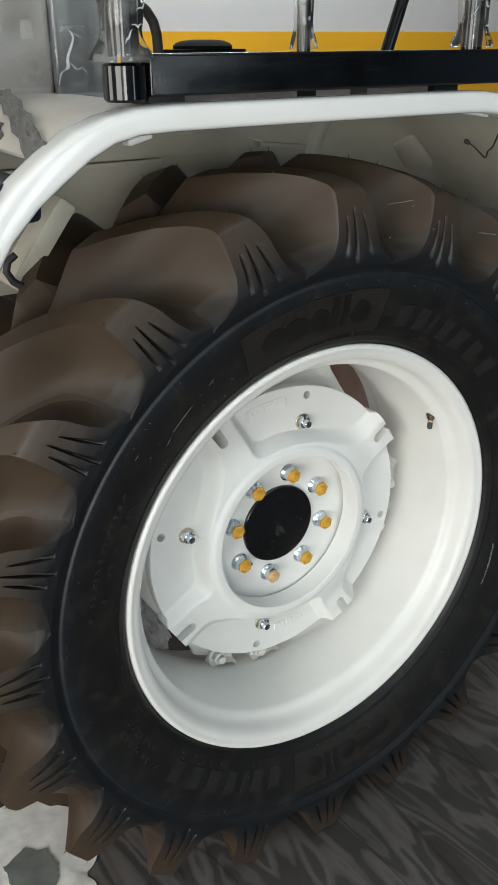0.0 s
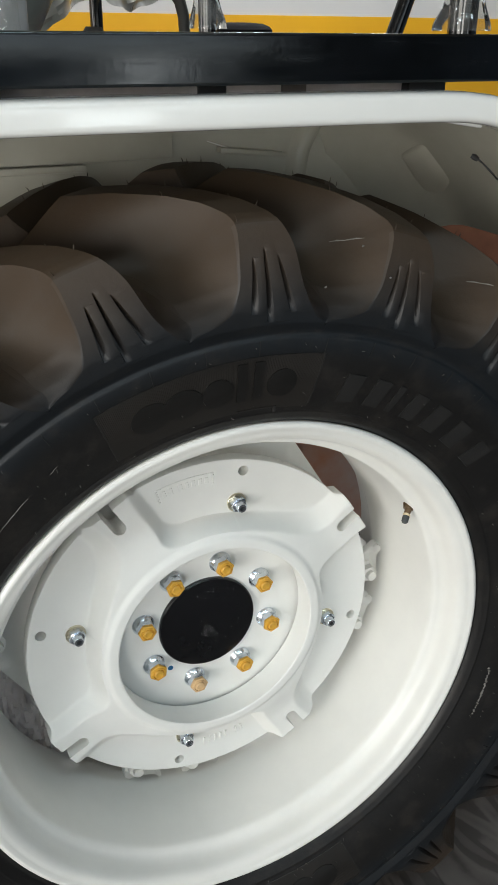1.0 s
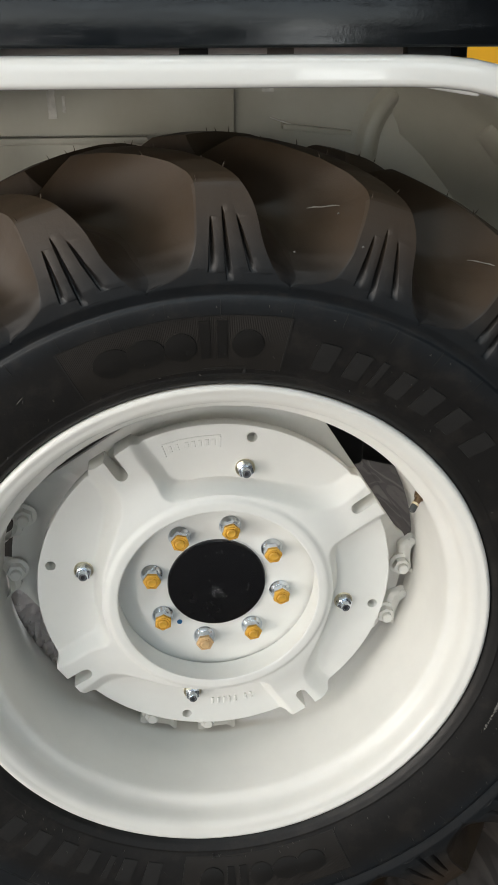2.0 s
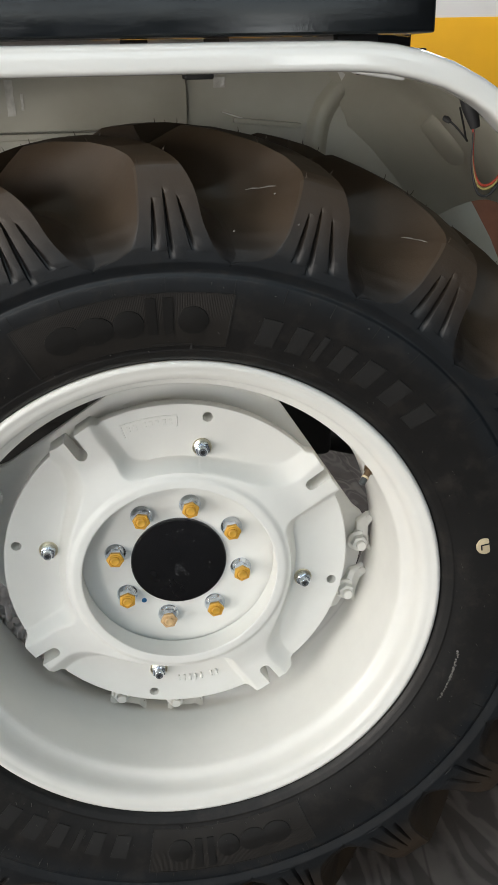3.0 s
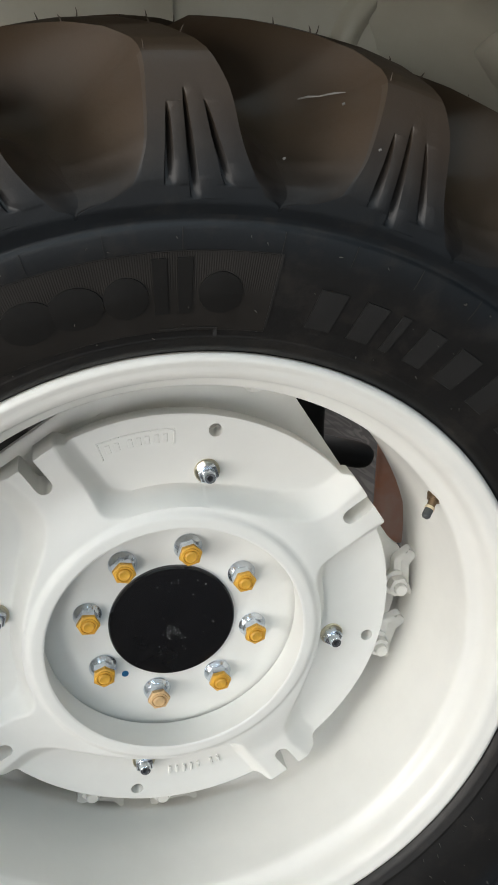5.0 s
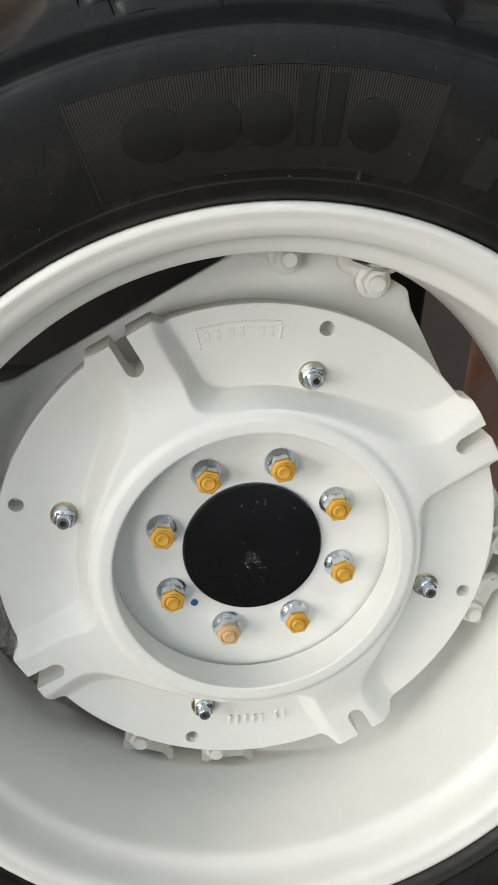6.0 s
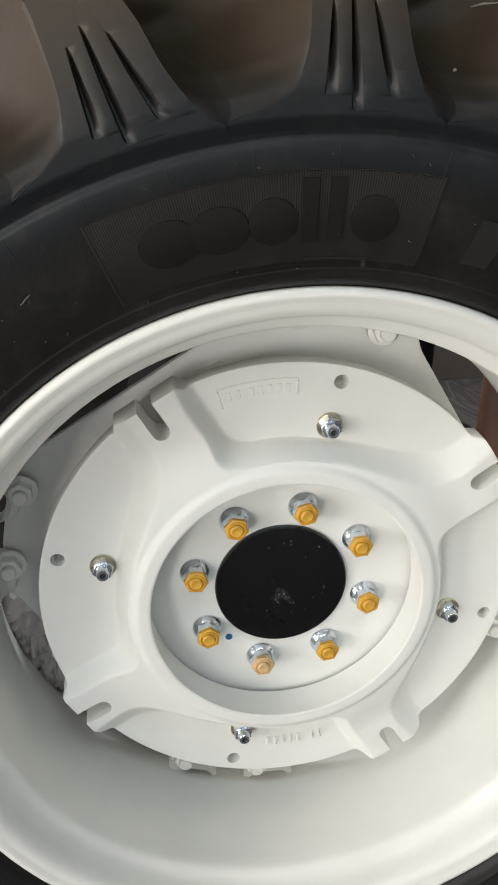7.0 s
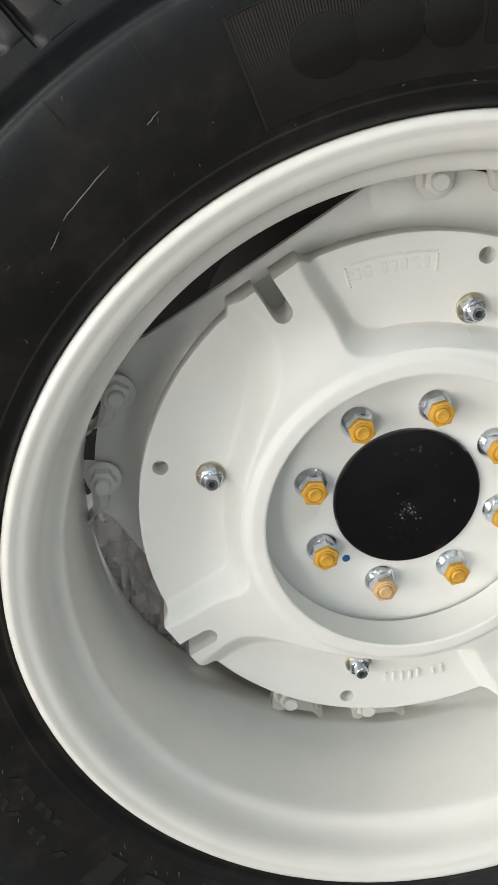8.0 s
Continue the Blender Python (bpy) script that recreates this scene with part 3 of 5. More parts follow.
bm = bmesh.new()
steps = [0, 0.012, 0.03, 0.06, 0.09, 0.11, 0.13, 0.15] + [0.17 + 0.0165 * i for i in range(49)] + [0.985, 0.996, 1.0]
N = 720
rows = [[ring_point(0.170, 360 * j / N, FACE_Y + 0.012) for j in range(N)], [ring_point(0.170, 360 * j / N, FACE_Y - 0.0055) for j in range(N)], [ring_point(0.1525, 360 * j / N, FACE_Y - 0.0055) for j in range(N)], [ring_point(0.1505, 360 * j / N, LIP_Y + 0.004) for j in range(N)], [ring_point(0.1508, 360 * j / N, LIP_Y + 0.0012) for j in range(N)]]
for i, t in enumerate(steps):
    row = []
    for j in range(N):
        a = 360 * j / N
        r = 0.1525 + t * (disc_radius(a) - 0.1525)
        row.append(ring_point(r, a, disc_height(r, a) + (0.0015 if t == 1.0 else 0.0004 if t > 0.99 else 0)))
    rows.append(row)
rows.append([ring_point(disc_radius(360 * j / N), 360 * j / N, 0.034) for j in range(N)])
rows.append([ring_point(disc_radius(360 * j / N) - 0.004, 360 * j / N, 0.039) for j in range(N)])
grid(bm, rows, close=True, wrap=True)
cast_mesh = finish(bm, "wheel_disc", CAST, 46)

bm = bmesh.new()
for k in range(4):
    a = BOLT_TURN + 45 + 90 * k
    out, across = ring_point(1, a, 0), ring_point(1, a + 90, 0)
    half, bottom = 0.0092, 0.2475
    shape = [out * 0.31 + across * half, out * bottom + across * half]
    shape += [out * (bottom - half * math.sin(q)) + across * half * math.cos(q) for q in (math.pi * i / 8 for i in range(1, 8))]
    shape += [out * bottom - across * half, out * 0.31 - across * half]
    vs = grid(bm, [[p + Vector((0, y, 0)) for p in shape] for y in (-0.08, 0.08)], wrap=True)
    bm.faces.new(vs[0])
    bm.faces.new(list(reversed(vs[1])))
    c = ring_point(0.2535, BOLT_TURN + 90 * k, 0)
    vs = lathe(bm, [(-0.08, 0.0078), (0.08, 0.0078)], 24, centre=c)
    bm.faces.new(vs[0])
    bm.faces.new(list(reversed(vs[1])))
cut_mesh = finish(bm, "cut", CAST)
solid, cutter = new("solid", cast_mesh), new("cutter", cut_mesh)
cut = solid.modifiers.new("cut", "BOOLEAN")
cut.operation, cut.solver, cut.object = "DIFFERENCE", "EXACT", cutter
bpy.context.view_layer.update()
opened = bpy.data.meshes.new_from_object(solid.evaluated_get(bpy.context.evaluated_depsgraph_get()))
opened.name = "wheel_disc"
bpy.data.objects.remove(solid)
bpy.data.objects.remove(cutter)
opened.shade_smooth()
opened.set_sharp_from_angle(angle=radians(46))
wheel_disc = part("wheel_disc", opened, None, tractor, "white painted cast centre disc with four open slots", at=HUB)

# Hub face inside the disc, where the nuts seat.
bm = bmesh.new()
lathe(bm, [(FACE_Y + 0.03, 0.1685), (FACE_Y + 0.001, 0.1685), (FACE_Y, 0.160), (FACE_Y, 0.07), (FACE_Y + 0.02, 0.07)], 96)
part("hub_face", bm, CAST, wheel_disc)


def wheel_nut_mesh():
    bm = bmesh.new()
    lathe(bm, [(0, 0.0165), (-0.0020, 0.0170), (-0.0032, 0.0162), (-0.0065, 0.0138), (-0.008, 0.0125)], 32)
    hex_prism(bm, 0.0236, -0.0055, -0.0195, 0.02)
    return finish(bm, "wheel_nut", ZINC, 30)


def nut_tip_mesh(mat):
    bm = bmesh.new()
    hex_prism(bm, 0.0238, -0.0185, -0.0240, 0.12)
    lathe(bm, [(-0.0236, 0.0106), (-0.0252, 0.0100), (-0.0253, 0.0091), (-0.0241, 0.0085), (-0.0241, 0.0074), (-0.0262, 0.0071), (-0.0275, 0.0056), (-0.0268, 0.0030), (-0.0265, 0.0003)], 24)
    return finish(bm, "painted_nut_tip", mat, 30)


nut, tip, tip_worn = wheel_nut_mesh(), nut_tip_mesh(YELLOW), nut_tip_mesh(YELLOW_WORN)
rng = random.Random(4)
for k in range(8):
    spot = Matrix.Translation(ring_point(0.1016, BOLT_TURN - 45 * k, FACE_Y)) @ spun(rng.uniform(0, 60))
    part("wheel_nut", nut, None, wheel_disc, "zinc plated flange nut", at=spot)
    part("painted_nut_tip", tip_worn if k == 4 else tip, None, wheel_disc, "yellow painted nut end", at=spot)


def disc_bolt_meshes():
    w, h, s = bmesh.new(), bmesh.new(), bmesh.new()
    lathe(w, [(0.001, 0.0145), (-0.0022, 0.0145), (-0.0030, 0.0138), (-0.0030, 0.006)], 28)
    hex_prism(h, 0.0208, -0.0028, -0.0125, 0.12)
    lathe(h, [(-0.0120, 0.0080), (-0.0150, 0.0074), (-0.0205, 0.0070), (-0.0218, 0.0060), (-0.0218, 0.0034), (-0.0185, 0.0032)], 20)
    lathe(s, [(-0.0200, 0.0033), (-0.0200, 0.0002)], 16)
    return finish(w, "washer", ZINC_WARM), finish(h, "disc_bolt", ZINC, 30), finish(s, "bolt_socket", STEEL_DARK)


washer, disc_bolt, socket = disc_bolt_meshes()
for k in range(4):
    spot = Matrix.Translation(ring_point(0.2045, BOLT_TURN + 90 * k, POCKET_Y)) @ spun(rng.uniform(0, 60))
    part("washer", washer, None, wheel_disc, at=spot)
    part("disc_bolt", disc_bolt, None, wheel_disc, "zinc plated bolt end and nut", at=spot)
    part("bolt_socket", socket, None, wheel_disc, at=spot)

bm = bmesh.new()
vs = lathe(bm, [(0.001, 0.0042), (-0.0006, 0.0042), (-0.0010, 0.0032)], 18, centre=ring_point(0.0925, -130.3, FACE_Y))
bm.faces.new(vs[-1])
part("paint_dot", bm, BLUE_DOT, wheel_disc, "small blue paint dot")


def relief_bar(bm, deg, r, w, h, y, lean=0.0, high=0.0012):
    """A low raised bar on the casting; w along the rim, h outward."""
    c, out, across = ring_point(r, deg, y), ring_point(1, deg + lean, 0), ring_point(1, deg + 90 + lean, 0)
    base = [c + out * a * h / 2 + across * b * w / 2 for a, b in ((-1, -1), (1, -1), (1, 1), (-1, 1))]
    top = [c + out * a * (h / 2 - 0.0008) + across * b * (w / 2 - 0.0006) - Vector((0, high, 0)) for a, b in ((-1, -1), (1, -1), (1, 1), (-1, 1))]
    vs = grid(bm, [[p + Vector((0, 0.004, 0)) for p in base], base, top], wrap=True)
    bm.faces.new(vs[-1])


# Cast marks that cannot be read: plain bars.
bm = bmesh.new()
for deg in (105.0, 102.6, 99.2, 97.0, 94.8, 92.4, 90.2):
    relief_bar(bm, deg, 0.2435, 0.0055, 0.010, POCKET_Y, high=0.0007)
relief_bar(bm, 107.2, 0.2425, 0.0026, 0.020, POCKET_Y)
relief_bar(bm, 87.9, 0.2435, 0.0026, 0.016, POCKET_Y)
for j in range(10):
    relief_bar(bm, 106.4 - j * 1.95, 0.2535, 0.0090, 0.0024, POCKET_Y, high=0.0009)
part("cast_mark", bm, CAST, wheel_disc, "raised cast mark in a frame")["kind"] = "stuff"
bm = bmesh.new()
for deg in (-93.0, -90.6, -88.2, -85.8, -83.4, -79.0, -76.6):
    relief_bar(bm, deg, 0.2245, 0.0034, 0.013, disc_height(0.2245, deg), high=0.002)
part("cast_mark", bm, CAST, wheel_disc, "raised cast mark")["kind"] = "stuff"

# Hub cap.
bm = bmesh.new()
vs = lathe(bm, [(FACE_Y + 0.01, 0.0762), (FACE_Y - 0.004, 0.0762), (FACE_Y - 0.006, 0.0745), (FACE_Y - 0.0072, 0.060), (FACE_Y - 0.0085, 0.035), (FACE_Y - 0.009, 0.012), (FACE_Y - 0.0078, 0.006), (FACE_Y - 0.0070, 0.002)], 96)
bm.faces.new(vs[-1])
hub_cap = part("hub_cap", bm, CAP, tractor, "round black hub cap with dust specks", at=HUB)
bm = bmesh.new()
for i in range(46):
    near = i < 22
    x, z = (rng.gauss(-0.001, 0.0055), rng.gauss(-0.011, 0.005)) if near else (rng.uniform(-0.02, 0.05), rng.uniform(-0.05, 0.06))
    r = rng.uniform(0.0004, 0.0011 if near else 0.0008)
    if math.hypot(x, z) < 0.07:
        vs = lathe(bm, [(0, r), (-0.0003, r * 0.6)], 5, centre=(x, FACE_Y - 0.0074 - 0.0014 * smooth(0.06, 0.02, math.hypot(x, z)), z))
        bm.faces.new(vs[-1])
part("dust_speck", bm, SPECK, hub_cap)["kind"] = "stuff"

# Tyre: carcass, twenty bars a side, marks on the sidewall.
MID_Y = 0.03
SIDE = [(-0.104, 0.366), (-0.112, 0.380), (-0.1215, 0.3836), (-0.1262, 0.3862), (-0.1300, 0.3918), (-0.1326, 0.3980), (-0.1334, 0.3990), (-0.1332, 0.4000), (-0.1336, 0.4015), (-0.1362, 0.4075), (-0.1410, 0.420), (-0.1470, 0.440), (-0.1515, 0.460), (-0.1555, 0.480), (-0.1575, 0.490), (-0.1579, 0.4955), (-0.1579, 0.4975), (-0.1575, 0.4988), (-0.1559, 0.5006), (-0.1553, 0.5018), (-0.1559, 0.5040), (-0.1574, 0.5072)]
BASE = [(0.0, -0.1574, 0.5072), (0.10, -0.1602, 0.5145), (0.16, -0.1588, 0.523), (0.22, -0.1535, 0.533), (0.34, -0.1330, 0.549), (0.46, -0.1030, 0.561), (0.58, -0.0700, 0.575), (0.72, -0.0400, 0.591), (0.86, -0.0100, 0.603), (1.0, 0.026, 0.611)]
BARTOP = [(0.0, -0.1574, 0.5072), (0.10, -0.1612, 0.516), (0.22, -0.1632, 0.535), (0.34, -0.1620, 0.565), (0.46, -0.1555, 0.603), (0.52, -0.150, 0.622), (0.54, -0.1465, 0.6275), (0.57, -0.138, 0.6335), (0.64, -0.111, 0.6435), (0.72, -0.080, 0.6500), (0.86, -0.028, 0.6555), (1.0, 0.022, 0.6565)]


def on(table, s):
    return along([(a, b) for a, b, _ in table], s), along([(a, c) for a, _, c in table], s)


profile = SIDE + [on(BASE, s) for s in (0.1, 0.16, 0.22, 0.28, 0.34, 0.40, 0.46, 0.52, 0.58, 0.65, 0.72, 0.8, 0.86, 0.93, 1.0)]
profile += [(2 * MID_Y - y, r) for y, r in reversed(profile)]
bm = bmesh.new()
lathe(bm, profile, 240)
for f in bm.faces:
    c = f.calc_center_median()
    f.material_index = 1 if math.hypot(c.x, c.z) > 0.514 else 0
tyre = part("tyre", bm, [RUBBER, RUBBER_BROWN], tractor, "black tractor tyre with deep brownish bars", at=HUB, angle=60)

# Edges of a bar in degrees, from the sidewall (0) to the middle of the tread (1).
LEFT = [(0.0, 9.1), (0.112, 8.8), (0.13, 6.9), (0.15, 5.4), (0.2, 3.9), (0.27, 2.95), (0.34, 2.4), (0.40, 2.25), (0.46, 2.15), (0.54, 2.1), (0.60, 3.1), (0.72, 6.6), (0.86, 10.8), (1.0, 14.8)]
RIGHT = [(0.0, -8.8), (0.112, -8.7), (0.13, -7.7), (0.15, -7.3), (0.2, -6.8), (0.27, -5.7), (0.34, -4.9), (0.46, -3.9), (0.54, -2.3), (0.60, -0.9), (0.72, 2.8), (0.86, 7.0), (1.0, 11.2)]
FLANK_L = [(0.0, 0.3), (0.112, 0.5), (0.13, 2.1), (0.15, 3.3), (0.2, 4.6), (0.27, 6.4), (0.46, 8.4), (0.6, 9.8), (1.0, 10.0)]
FLANK_R = [(0.0, 0.3), (0.112, 0.4), (0.13, 1.4), (0.15, 2.1), (0.2, 2.7), (0.27, 3.1), (0.46, 3.4), (0.6, 3.6), (1.0, 3.6)]
# Knife cuts: from the head (level, degrees) to the foot.
CUTS = [((0.420, 0.72), (0.190, 0.86)), ((0.450, -0.52), (0.122, -1.40)), ((0.424, -2.05), (0.185, -4.30))]


def eased(table, x, width=0.06):
    """A table with its corners rounded."""
    return sum(along(table, min(max(x + width * (k - 4) / 4, 0), 1)) for k in range(9)) / 9


def face_columns(t, hi, lo):
    """Degrees and depth across a bar's face at a level: the three cuts are steep on one side and run out softly on the other."""
    up = smooth(0.45, 0.54, t)
    centres, halves, depths = [], [], []
    for ((s1, d1), (s0, d0)), share in zip(CUTS, (0.33, 0.60, 0.86)):
        u = min(1.0, max(0.0, (s1 - t) / (s1 - s0)))
        c = d1 + (d0 - d1) * (s1 - max(t, s0 - 0.03)) / (s1 - s0)
        centres.append(c + (hi + (lo - hi) * share - c) * up)
        halves.append((0.10 + 0.46 * u ** 0.8) * (1 - up) + 0.08 * up)
        inside = 0.0 if t >= s1 or t <= s0 else 1.0
        depths.append(inside * 0.0105 * min(1.0, (s1 - t) / 0.045) * min(1.0, max(0.0, t - s0) / (0.62 * (s1 - s0))) ** 0.8)
    row = [(hi, 0.0), (hi - 0.10 * (hi - centres[0] - halves[0]), 0.0), (hi - 0.5 * (hi - centres[0] - halves[0]), 0.0)]
    for i, (c, w, d) in enumerate(zip(centres, halves, depths)):
        row += [(c + w, 0.0), (c + 0.72 * w, d * 0.95), (c + 0.25 * w, d), (c - 0.35 * w, d * 0.55), (c - 0.75 * w, d * 0.12), (c - w, 0.0)]
        after = centres[i + 1] + halves[i + 1] if i < 2 else lo
        row.append(((c - w + after) / 2, -0.0008 * (d > 0)))
    return row + [(lo + 0.06 * (hi - lo) * 0.5, 0.0), (lo, 0.0)]


def bar_mesh():
    """One tread bar: hollow flanks, a broad foot on the sidewall with three knife cuts, and moulding whiskers."""
    bm = bmesh.new()
    left_qs = (1.0, 0.88, 0.76, 0.65, 0.55, 0.46, 0.37, 0.29, 0.22, 0.16, 0.11, 0.07, 0.03)
    right_qs = (0.03, 0.08, 0.16, 0.28, 0.42, 0.58, 0.78, 1.0)
    ss = sorted({round(0.02 * i, 3) for i in range(51)} | {0.115, 0.1225, 0.13, 0.15, 0.17, 0.1855, 0.1905, 0.21, 0.23, 0.25, 0.27, 0.29, 0.31, 0.35, 0.37, 0.39, 0.41, 0.4195, 0.4235, 0.43, 0.4495, 0.53, 0.55, 0.57, 0.59})
    wide = len(left_qs) + len(face_columns(0.3, 2.0, -5.0)) + len(right_qs) - 1
    levels, rows = ss + [1.008, 1.045], []
    for s in levels:
        t = min(s, 1.0)
        (by, br), (ty, tr) = on(BASE, t), on(BARTOP, t)
        wide_ease = 0.012 + 0.03 * smooth(0.15, 0.3, t)
        lo, hi, left, right = (eased(table, t, wide_ease) for table in (RIGHT, LEFT, FLANK_L, FLANK_R))
        drop = 1.0 if s <= 1 else 0.95 if s < 1.02 else -0.04
        soft = 0.40 * smooth(0.60, 0.85, t)
        row, round_off = [], smooth(0.30, 0.17, t)
        for q in left_qs:
            w = (1 - q) ** 2 * (1 + 2 * q * soft) * (1 - round_off) + (1 - smooth(0, 1, q)) * round_off - 0.008 * (q > 0.9)
            row.append((hi + left * q, w, 0.0))
        row += [(deg, 1.0, d) for deg, d in face_columns(t, hi, lo)]
        for q in right_qs:
            row.append((lo - right * q, (1 - q) ** 2.3 * (1 - round_off) + (1 - smooth(0, 1, q)) * round_off - 0.008 * (q > 0.9), 0.0))
        points = []
        for deg, w, cut in row:
            w = w * drop if s > 1 else w
            y, r = by + (ty - by) * w, br + (tr - br) * w
            y += cut + (0.0 if s <= 1 else (s - 1) * 0.14)
            points.append(ring_point(r - cut * 0.15, deg, y))
        rows.append(points)
    grid(bm, rows)
    bm.faces.ensure_lookup_table()
    first, last = len(left_qs) - 1, wide - len(right_qs)
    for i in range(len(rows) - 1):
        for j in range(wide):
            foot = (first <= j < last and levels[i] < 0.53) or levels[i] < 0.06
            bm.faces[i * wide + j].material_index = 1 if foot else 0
    pick = random.Random(9)
    for i, s in enumerate((0.54, 0.60, 0.66, 0.73, 0.81, 0.9)):
        y, r = on(BARTOP, s)
        deg = along(RIGHT, s) + 0.1 if i % 3 else along(LEFT, s) - 0.1
        p = ring_point(r - 0.001, deg, y)
        up = ring_point(1, deg + pick.uniform(-25, 25), pick.uniform(-0.4, 0.3)).normalized()
        ln = pick.uniform(0.004, 0.009)
        tube(bm, [p, p + up * ln * 0.5, p + up * ln + Vector((pick.uniform(-0.002, 0.002), 0, 0.001))], [0.0008, 0.0006, 0.0002], 5)
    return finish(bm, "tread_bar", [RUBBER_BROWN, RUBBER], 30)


bar = bar_mesh()
BAR_TURN, PITCH = 90.35, 18.0
mirror = Matrix.Translation((0, 2 * MID_Y, 0)) @ Matrix.Diagonal((1, -1, 1, 1))
far_bar = bar.copy()
far_bar.transform(mirror)
far_bar.flip_normals()
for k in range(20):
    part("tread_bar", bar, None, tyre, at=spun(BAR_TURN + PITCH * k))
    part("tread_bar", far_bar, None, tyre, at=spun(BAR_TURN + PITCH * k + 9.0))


def side_y(r):
    return along([(b, a) for a, b in SIDE[9:]], r)


def side_patch(bm, deg0, deg1, r0, r1, lean=0.0, high=0.0012, nd=4, nr=4, slope=0.0006):
    """A low raised patch that follows the sidewall; lean turns its ends, in degrees from foot to head."""
    rows = []
    for i in range(-1, nr + 2):
        row = []
        for j in range(-1, nd + 2):
            u, v = min(max(j / nd, 0), 1), min(max(i / nr, 0), 1)
            r = r0 + (r1 - r0) * v
            deg = deg0 + (deg1 - deg0) * u + lean * (v - 0.5)
            rim_edge = i < 0 or j < 0 or i > nr or j > nd
            row.append(ring_point(r + (slope if i > nr else -slope if i < 0 else 0), deg, side_y(r) + (0.002 if rim_edge else -high)))
        rows.append(row)
    grid(bm, rows)


def side_disc(bm, deg, r, radius, high, squash=1.0):
    c, out, across = ring_point(r, deg, 0), ring_point(1, deg, 0), ring_point(1, deg + 90, 0)
    rows = []
    for k, y in ((1.03, 0.002), (1.0, -high), (0.55, -high - 0.0006), (0.12, -high - 0.0008)):
        row = []
        for a in range(28):
            q = 2 * math.pi * a / 28
            p = c + (out * math.sin(q) + across * math.cos(q) * squash) * radius * k
            row.append(p + Vector((0, side_y(p.length) + y, 0)))
        rows.append(row)
    vs = grid(bm, rows, wrap=True)
    bm.faces.new(vs[-1])


for half in (0, 180):
    # Ribbed panel with plain round and upright shapes.
    bm = bmesh.new()
    cells = 272
    rows = []
    for r in (0.4065, 0.4072, 0.42, 0.43, 0.436, 0.44, 0.45, 0.46, 0.47, 0.4778, 0.4785):
        row = []
        for j in range(cells + 1):
            edge = r in (0.4065, 0.4785) or j in (0, cells)
            rib = 0.00022 * (j % 2) * smooth(0.428, 0.442, r)
            row.append(ring_point(r, 113.6 - 33.5 * j / cells + half, side_y(r) + (0.001 if edge else -0.0006 - rib)))
        rows.append(row)
    grid(bm, rows)
    part("ribbed_panel", bm, RUBBER_PANEL, tyre, "finely ribbed sidewall panel", angle=20)
    for deg, squash in ((106.8, 1.25), (101.7, 1.25), (96.3, 1.0), (86.1, 1.0)):
        bm = bmesh.new()
        side_disc(bm, deg + half, 0.442, 0.0185, 0.0022, squash)
        part("round_mark", bm, RUBBER_CLEAN, tyre)
    for deg in (92.6, 90.0):
        bm = bmesh.new()
        side_patch(bm, deg + 0.75 + half, deg - 0.75 + half, 0.424, 0.473, 0.0, 0.0022)
        part("upright_mark", bm, RUBBER_CLEAN, tyre)
    # Seven plain block marks in place of a product name.
    for deg, w in ((73.6, 4.2), (68.2, 3.8), (64.4, 1.5), (60.0, 3.6), (54.6, 4.4), (48.6, 4.2), (42.2, 4.2)):
        bm = bmesh.new()
        side_patch(bm, deg + 0.38 * w + half, deg - 0.38 * w + half, 0.418, 0.455, -0.4, 0.0016)
        part("raised_mark", bm, RUBBER_MARK, tyre, "plain raised block mark on the sidewall")
    bm = bmesh.new()
    side_patch(bm, 93.0 + half, 86.0 + half, 0.4085, 0.4100, 0, 0.0016)
    side_patch(bm, 86.4 + half, 86.0 + half, 0.402, 0.4095, 0, 0.0016)
    side_patch(bm, 113.7 + half, 113.45 + half, 0.407, 0.4785, 0, 0.0013, 1, 8, 0.0003)
    side_patch(bm, 80.3 + half, 80.05 + half, 0.412, 0.4785, 0, 0.0013, 1, 8, 0.0003)
    side_patch(bm, 113.6 + half, 80.1 + half, 0.4782, 0.4790, 0, 0.0013, 24, 1, 0.0003)
    part("raised_line", bm, RUBBER_RAISED, tyre)
bm = bmesh.new()
for j in range(48):
    side_patch(bm, 90.2 + 7.45 * j + 0.045, 90.2 + 7.45 * j - 0.045, 0.4795, 0.4975, 0, 0.0007, 1, 4, 0.0003)
part("mould_line", bm, RUBBER_RAISED, tyre, "fine raised mould lines")["kind"] = "stuff"
bm = bmesh.new()
pick = random.Random(21)
for j in range(190):
    deg, r = pick.uniform(0, 360), pick.choice((0.404, 0.412, 0.43, 0.447, 0.485, 0.49)) + pick.uniform(-0.003, 0.003)
    p = ring_point(r, deg, side_y(r) + 0.0005)
    d = Vector((pick.uniform(-0.5, 0.5), -1, pick.uniform(-0.6, 0.4))).normalized()
    tube(bm, [p, p + d * pick.uniform(0.002, 0.006)], [0.0006, 0.0002], 5)
part("moulding_whisker", bm, WHISKER, tyre, "short rubber moulding whiskers")["kind"] = "stuff"
bm = bmesh.new()
for j in range(34):
    deg = -25.4 + 11.4 * j / 33 + pick.uniform(-0.2, 0.2)
    r = 0.4305 - 0.006 * (j / 33) ** 2 + pick.uniform(-0.0012, 0.0012)
    side_disc(bm, deg, r, pick.uniform(0.0007, 0.0022), 0.0005)
part("scuff_mark", bm, CHALK, tyre, "pale speckled scuff on the sidewall")["kind"] = "stuff"

